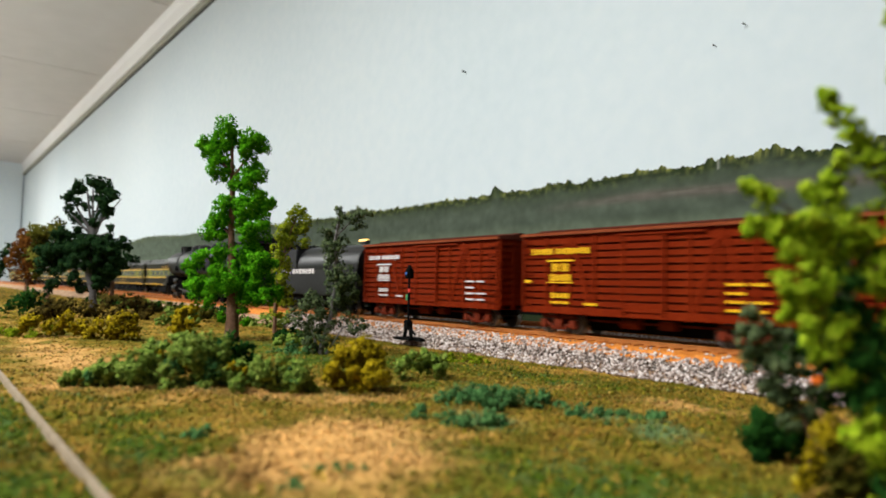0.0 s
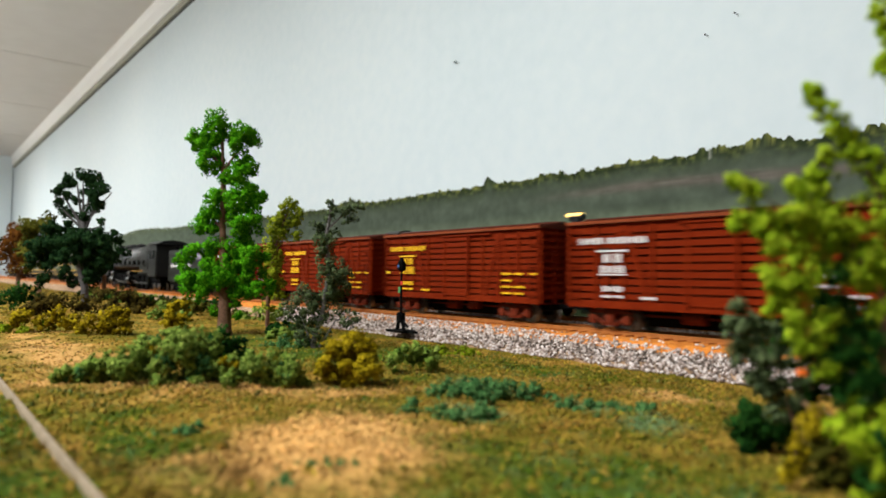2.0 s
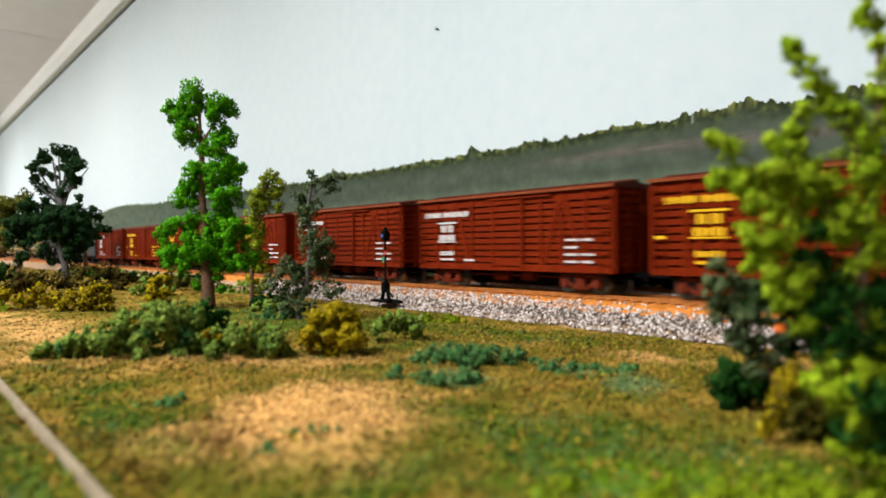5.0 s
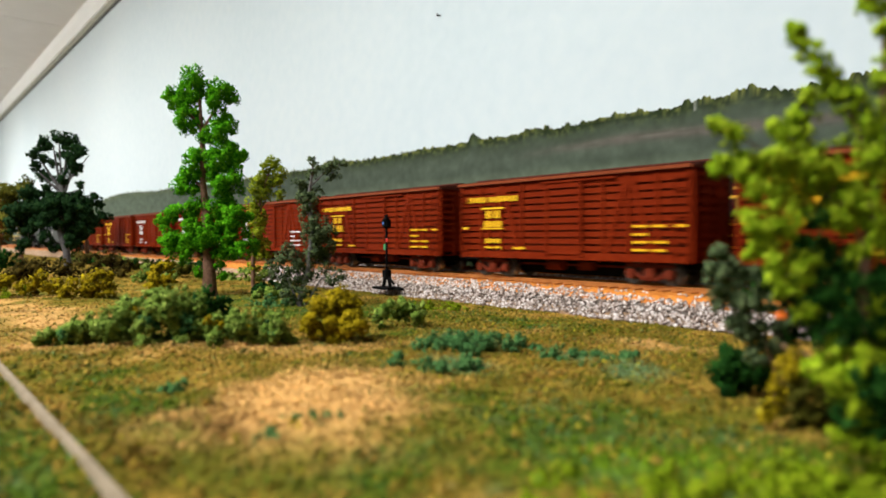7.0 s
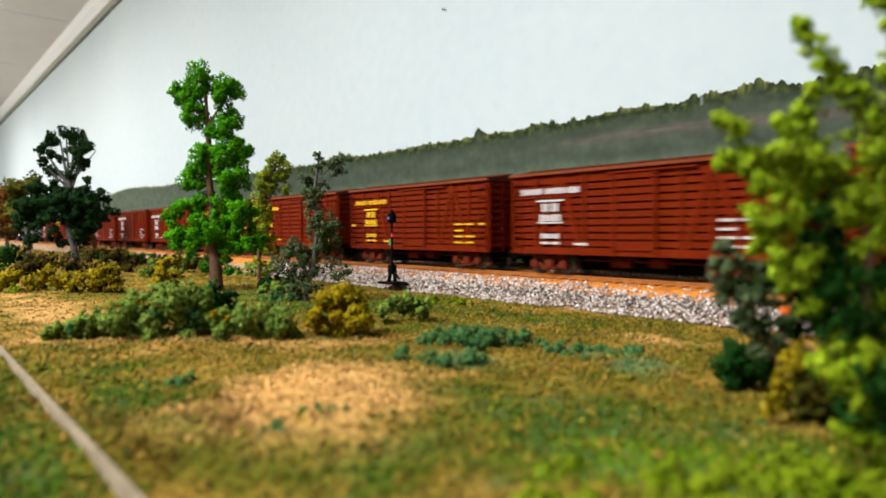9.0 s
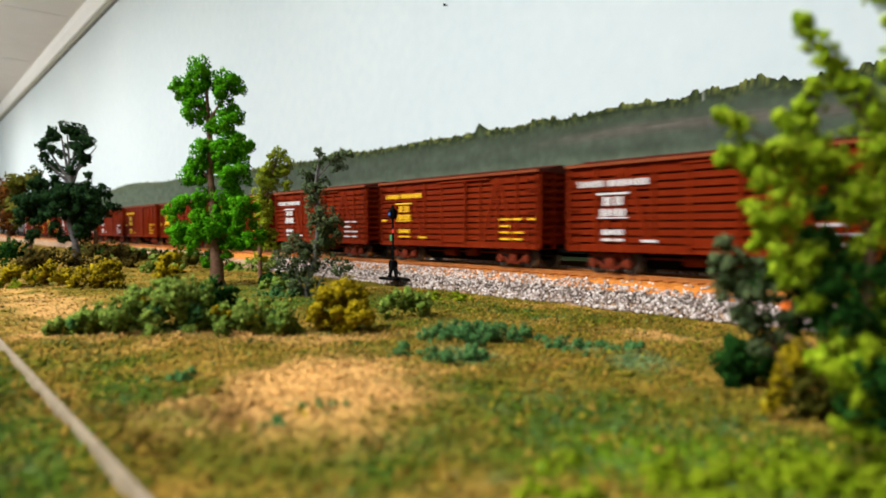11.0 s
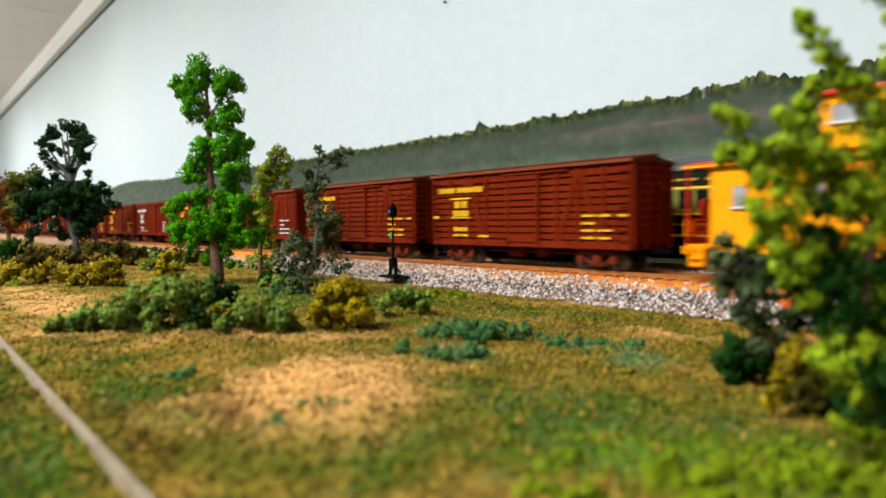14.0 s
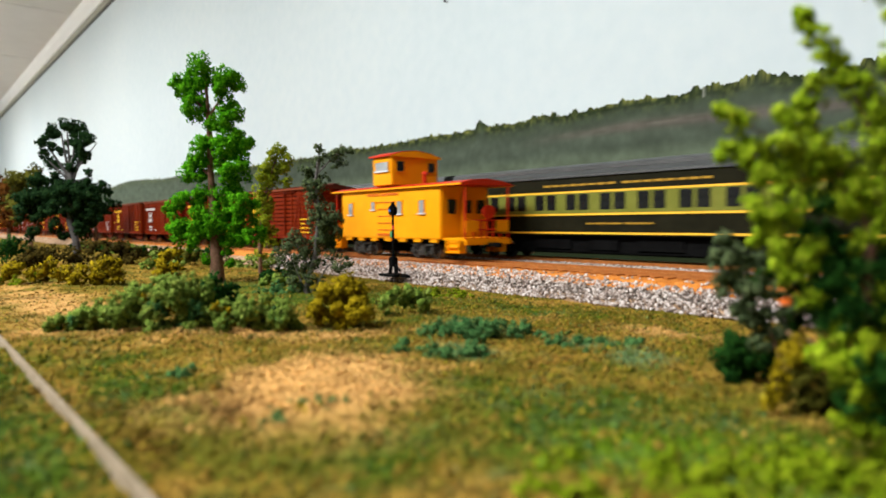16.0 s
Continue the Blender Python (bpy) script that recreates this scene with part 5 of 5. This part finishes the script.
# hedge
for k, (u, spec) in enumerate((
    (-205, ((-30, 6, 9), (-10, 12, 12), (12, 16, 15), (34, 20, 17))),
    (-150, ((-45, 14, 16), (-20, 16, 18), (5, 20, 22), (30, 24, 26), (15, 14, 18))),
    (-75, ((-15, 36, 28), (10, 46, 28), (-5, 18, 24), (30, 30, 26), (0, 60, 18))),
    (0, ((-30, 48, 30), (0, 54, 34), (25, 50, 32), (-10, 76, 22), (20, 78, 20), (-15, 18, 26), (15, 18, 26))),
    (65, ((-10, 42, 28), (15, 30, 24), (-15, 20, 24), (30, 20, 18), (-5, 64, 14))),
    (150, ((-40, 26, 24), (-15, 36, 26), (10, 38, 26), (-5, 14, 22), (25, 20, 22))),
    (215, ((-35, 24, 24), (-10, 32, 24), (15, 26, 22), (0, 12, 20), (30, 12, 14))))):
    d = 0.212 / 1150
    across = u * d
    # shaded_leaves: lower tufts whose blue-green colour gives the hedge its shade.
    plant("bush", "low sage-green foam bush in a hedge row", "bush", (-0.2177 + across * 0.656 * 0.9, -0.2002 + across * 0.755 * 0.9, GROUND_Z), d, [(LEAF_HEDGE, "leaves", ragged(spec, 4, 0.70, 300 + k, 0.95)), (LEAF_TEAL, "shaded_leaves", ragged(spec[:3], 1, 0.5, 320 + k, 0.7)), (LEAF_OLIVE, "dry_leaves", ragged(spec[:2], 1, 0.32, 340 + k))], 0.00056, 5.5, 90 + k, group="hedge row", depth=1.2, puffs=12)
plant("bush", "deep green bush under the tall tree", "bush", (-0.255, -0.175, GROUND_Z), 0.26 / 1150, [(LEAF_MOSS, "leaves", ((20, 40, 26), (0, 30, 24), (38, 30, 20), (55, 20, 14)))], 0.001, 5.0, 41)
plant("bush", "mustard-olive foam bush beside a low hedge", "bush", (-0.1851, -0.1552, GROUND_Z), 0.215 / 1150, [(LEAF_OLIVE, "leaves", ((-40, 26, 28), (-15, 44, 32), (10, 62, 30), (20, 40, 34), (40, 30, 28), (0, 20, 30), (-25, 60, 18), (30, 68, 16)))], 0.0006, 7.0, 42)
plant("bush", "dark green bush behind an olive bush", "bush", (-0.20, -0.125, GROUND_Z), 0.245 / 1150, [(LEAF_HEDGE, "leaves", ((20, 30, 22), (40, 34, 22), (60, 24, 20), (0, 24, 20)))], 0.0009, 5.0, 43)
for k, (bx, by, d, spec) in enumerate((
    (-0.4656, -0.2124, 0.393, ((-20, 14, 16), (0, 22, 18), (20, 14, 15))),
    (-0.451, -0.1969, 0.392, ((-20, 14, 16), (0, 24, 20), (20, 18, 18), (35, 10, 12))),
    (-0.409, -0.1783, 0.372, ((-45, 14, 16), (-20, 22, 20), (5, 30, 20), (20, 36, 18), (25, 14, 16), (-5, 10, 16))),
    (-0.4006, -0.1435, 0.388, ((-15, 16, 14), (0, 34, 18), (8, 50, 14), (14, 20, 14), (-8, 44, 12))))):
    plant("bush", "small mustard-yellow foam bush", "bush", (bx, by, GROUND_Z), d / 1150, [(LEAF_OLIVE, "leaves", spec)], 0.0011, 5.0, 50 + k, group="mustard bushes")
for k, (bx, by, d, spec, mat, lab) in enumerate((
    (-0.62, -0.125, 0.55, ((-30, 20, 22), (0, 26, 24), (28, 20, 20), (45, 12, 14)), LEAF_BROWN, "dark brown bush under the layered tree"),
    (-0.60, -0.170, 0.53, ((-30, 20, 20), (-5, 24, 22), (20, 18, 20), (-50, 14, 14)), LEAF_BROWN, "brown-green bush beside the layered tree"),
    (-0.66, -0.190, 0.60, ((-20, 20, 20), (5, 30, 22), (20, 18, 18)), LEAF_MOSS, "dark green bush beside the layered tree"),
    (-0.52, -0.115, 0.48, ((-20, 8, 12), (0, 10, 14), (20, 8, 12), (40, 8, 12)), LEAF_HEDGE, "low green bush near the track"),
    (-0.36, -0.095, 0.40, ((-20, 8, 12), (0, 12, 14), (22, 10, 12)), LEAF_MOSS, "low dark green bush near the track"),
    (-0.345, -0.105, 0.37, ((-10, 6, 10), (10, 8, 12), (35, 8, 12)), LEAF_HEDGE, "low green bush near the track"))):
    plant("bush", lab, "bush", (bx, by, GROUND_Z), d / 1150, [(mat, "leaves", spec)], 0.0012, 4.5, 60 + k)
for k in range(12):
    lx = -0.50 - k * 0.052
    spec = [(u, 5 + 4 * math.sin(k * 2.1 + u), 11 + 3 * math.sin(k * 1.7 + u * 0.3)) for u in (-26, -8, 10, 28)]
    plant("bush", "low mixed green undergrowth before the track", "bush", (lx, -0.056 - 0.006 * math.sin(k * 2.3), GROUND_Z), 0.80 / 1150, [((LEAF_HEDGE, LEAF_DULL, LEAF_MOSS)[k % 3], "leaves", spec)], 0.0013, 4.5, 120 + k, group="undergrowth")
# far trees at the left end
for k, (bx, by, d, spec, mat, lab) in enumerate((
    (-1.046, -0.127, 0.90, ((-12, 120, 24), (12, 125, 26), (0, 95, 30), (22, 92, 22), (-24, 92, 22), (0, 65, 24)), LEAF_DULL, "dull olive foam tree at the far end"),
    (-1.303, -0.123, 1.10, ((0, 92, 28), (-16, 72, 24), (14, 76, 24), (0, 52, 24)), LEAF_RUST, "rust-orange autumn foam tree at the far end"),
    (-0.98, -0.060, 0.92, ((-6, 100, 24), (14, 80, 24), (-16, 70, 24), (0, 45, 24)), LEAF_DARK, "dark green foam tree beside the far track"),
    (-1.36, -0.170, 1.12, ((-20, 66, 26), (10, 72, 26), (0, 45, 26), (-40, 55, 22)), LEAF_DARK, "dark green foam tree at the far end"))):
    plant("tree", lab, "tree", (bx, by, GROUND_Z), d / 1150, [(mat, "crown", spec)], 0.0024, 5.0, 70 + k, ((0, -6, 4), (0, 40, 3)), BARK)
# low turf clumps
for k, (bx, by, spec, mat, lab) in enumerate((
    (-0.1427, -0.1321, ((-110, 4, 18), (-75, 8, 24), (-45, 12, 26), (-15, 12, 28), (15, 12, 28), (45, 10, 26), (75, 6, 22), (105, 2, 16)), LEAF_TEAL, "low blue-green turf clump"),
    (-0.1141, -0.127, ((-30, 2, 18), (0, 4, 20), (30, 3, 18), (70, 3, 18), (110, 5, 20), (120, 14, 14)), LEAF_TEAL, "low blue-green turf clump"),
    (-0.133, -0.157, ((-60, 0, 24), (-25, 0, 28), (10, 2, 30), (45, 0, 26), (75, 0, 20)), LEAF_TEAL, "low blue-green turf clump"),
    (-0.1532, -0.2177, ((-6, 4, 10), (6, 5, 12)), LEAF_TEAL, "tiny green turf tuft"),
    (-0.1007, -0.2188, ((-18, 2, 9), (0, 4, 11), (16, 3, 9)), LEAF_TEAL, "tiny green turf tuft"),
    (-0.1045, -0.2063, ((-20, 2, 8), (0, 4, 10), (22, 3, 9), (-45, 3, 8), (-70, 2, 7)), LEAF_TEAL, "tiny green turf tuft"),
    (-0.1040, -0.2120, ((-8, 2, 7), (6, 3, 8)), LEAF_OLIVE, "tiny mustard turf tuft"),
    (-0.2313, -0.0723, ((-40, 6, 14), (-15, 10, 16), (15, 10, 16), (40, 6, 14)), LEAF_GRASS, "low bright green turf clump"),
    (-0.057, -0.1967, ((-30, 6, 22), (0, 14, 26), (25, 6, 20)), LEAF_GRASS, "bright grass-green turf tuft"),
    (-0.0446, -0.1885, ((-60, 4, 24), (-20, 10, 30), (20, 14, 34), (60, 10, 34), (100, 8, 30)), LEAF_GRASS, "bright grass-green turf clump"),
    (-0.033, -0.172, ((-60, 4, 30), (-20, 12, 34), (30, 14, 40), (80, 16, 40), (0, 30, 24)), LEAF_GRASS, "bright grass-green turf clump"),
    (-0.4550, -0.2230, ((-30, 2, 16), (-5, 4, 18), (20, 3, 16)), LEAF_GRASS, "low bright green turf clump"),
    (-0.3600, -0.1560, ((-30, 2, 14), (-5, 4, 16), (20, 3, 14)), LEAF_TEAL, "low green turf clump under the tall tree"),
    (-0.3000, -0.1200, ((-30, 2, 14), (-5, 4, 16), (20, 3, 14), (45, 2, 12)), LEAF_TEAL, "low green turf clump by the thin tree"),
    (-0.0500, -0.205, ((-60, 0, 26), (-20, 4, 30), (20, 4, 30), (60, 6, 34)), LEAF_GRASS, "bright grass-green turf clump"),
    (-0.0300, -0.180, ((-60, 0, 34), (-20, 8, 36), (30, 8, 40), (80, 10, 40)), LEAF_GRASS, "bright grass-green turf clump"),
    (-0.0395, -0.196, ((-40, 0, 26), (0, 4, 30), (50, 6, 34), (100, 4, 34)), LEAF_GRASS, "bright grass-green turf clump"))):
    d = math.hypot(bx, by + 0.275) * 0.95
    plant("turf_clump", lab, "turf", (bx, by, height(bx, by) - 0.0004), d / 1150, [(mat, "tuft", ragged(spec, 5, 0.60, 400 + k, 0.65))], 0.00040, 5.0, 80 + k, group="turf clumps", depth=2.6, puffs=10)

# switch stand beside the track
sw = thing("switch_stand", "black switch stand with green and red targets", "switch stand", pose(-0.3100, -0.0445, -0.0085))
part("base_plate", Shape().box(0, 0, 0.0006, 0.016, 0.010, 0.0014, 0.0003).box(0.006, 0, 0.0006, 0.018, 0.0030, 0.0014, 0.0003), BLACK, sw)
part("stand", Shape().rod((-0.0035, 0, 0.001), (0, 0, 0.012), 0.0012, 0.0008, 8).rod((0.0035, 0, 0.001), (0, 0, 0.012), 0.0012, 0.0008, 8).box(0, 0, 0.0085, 0.0045, 0.004, 0.006, 0.0006), BLACK, sw)
part("mast", Shape().rod((0, 0, 0.010), (0, 0, 0.036), 0.00065, n=8), BLACK, sw)
part("lamp", Shape().box(0, 0, 0.0385, 0.0044, 0.0044, 0.0058, 0.0008).rod((0, 0, 0.041), (0, 0, 0.0435), 0.0014, 0.0008, 8), BLACK, sw)
part("lens", Shape().rod((0, -0.0020, 0.0385), (0, -0.0026, 0.0385), 0.0009, n=10), LAMPBLUE, sw, "blue lamp lens")
part("target", Shape().box(-0.0018, 0, 0.0245, 0.0024, 0.0006, 0.0036, 0.0002), LENSGREEN, sw, "green target")
part("target", Shape().box(0.0010, -0.0006, 0.0285, 0.0018, 0.0006, 0.0024, 0.0002), LENSRED, sw, "red target")
part("handle", Shape().rod((0, 0, 0.009), (0.007, 0.0, 0.003), 0.0006, n=6), BLACK, sw)


def motions():
    times = [0.0, 2.0, 4.0, 6.0, 8.0, 10.0, 12.0, 14.0, 16.0]
    for ob, x in cars:
        walk(ob, [(t, pose(x - FREIGHT * t, 0, 0)) for t in times])
    walk(cab, [(t, pose(1.843 - FREIGHT * t, 0, 0)) for t in times])
    walk(engine, [(t, pose(-0.8965 - FREIGHT * t, 0, 0)) for t in times])
    walk(tender, [(t, pose(-0.563 - FREIGHT * t, 0, 0)) for t in times])
    for ob, x in coaches:
        walk(ob, [(t, pose(x + COACHES * t, SECOND, 0)) for t in times])
    walk(engine2, [(t, pose(-0.514 + COACHES * t, SECOND, 0, 0, 0, 180)) for t in times])
    walk(tender2, [(t, pose(-0.822 + COACHES * t, SECOND, 0, 0, 0, 180)) for t in times])


motions()
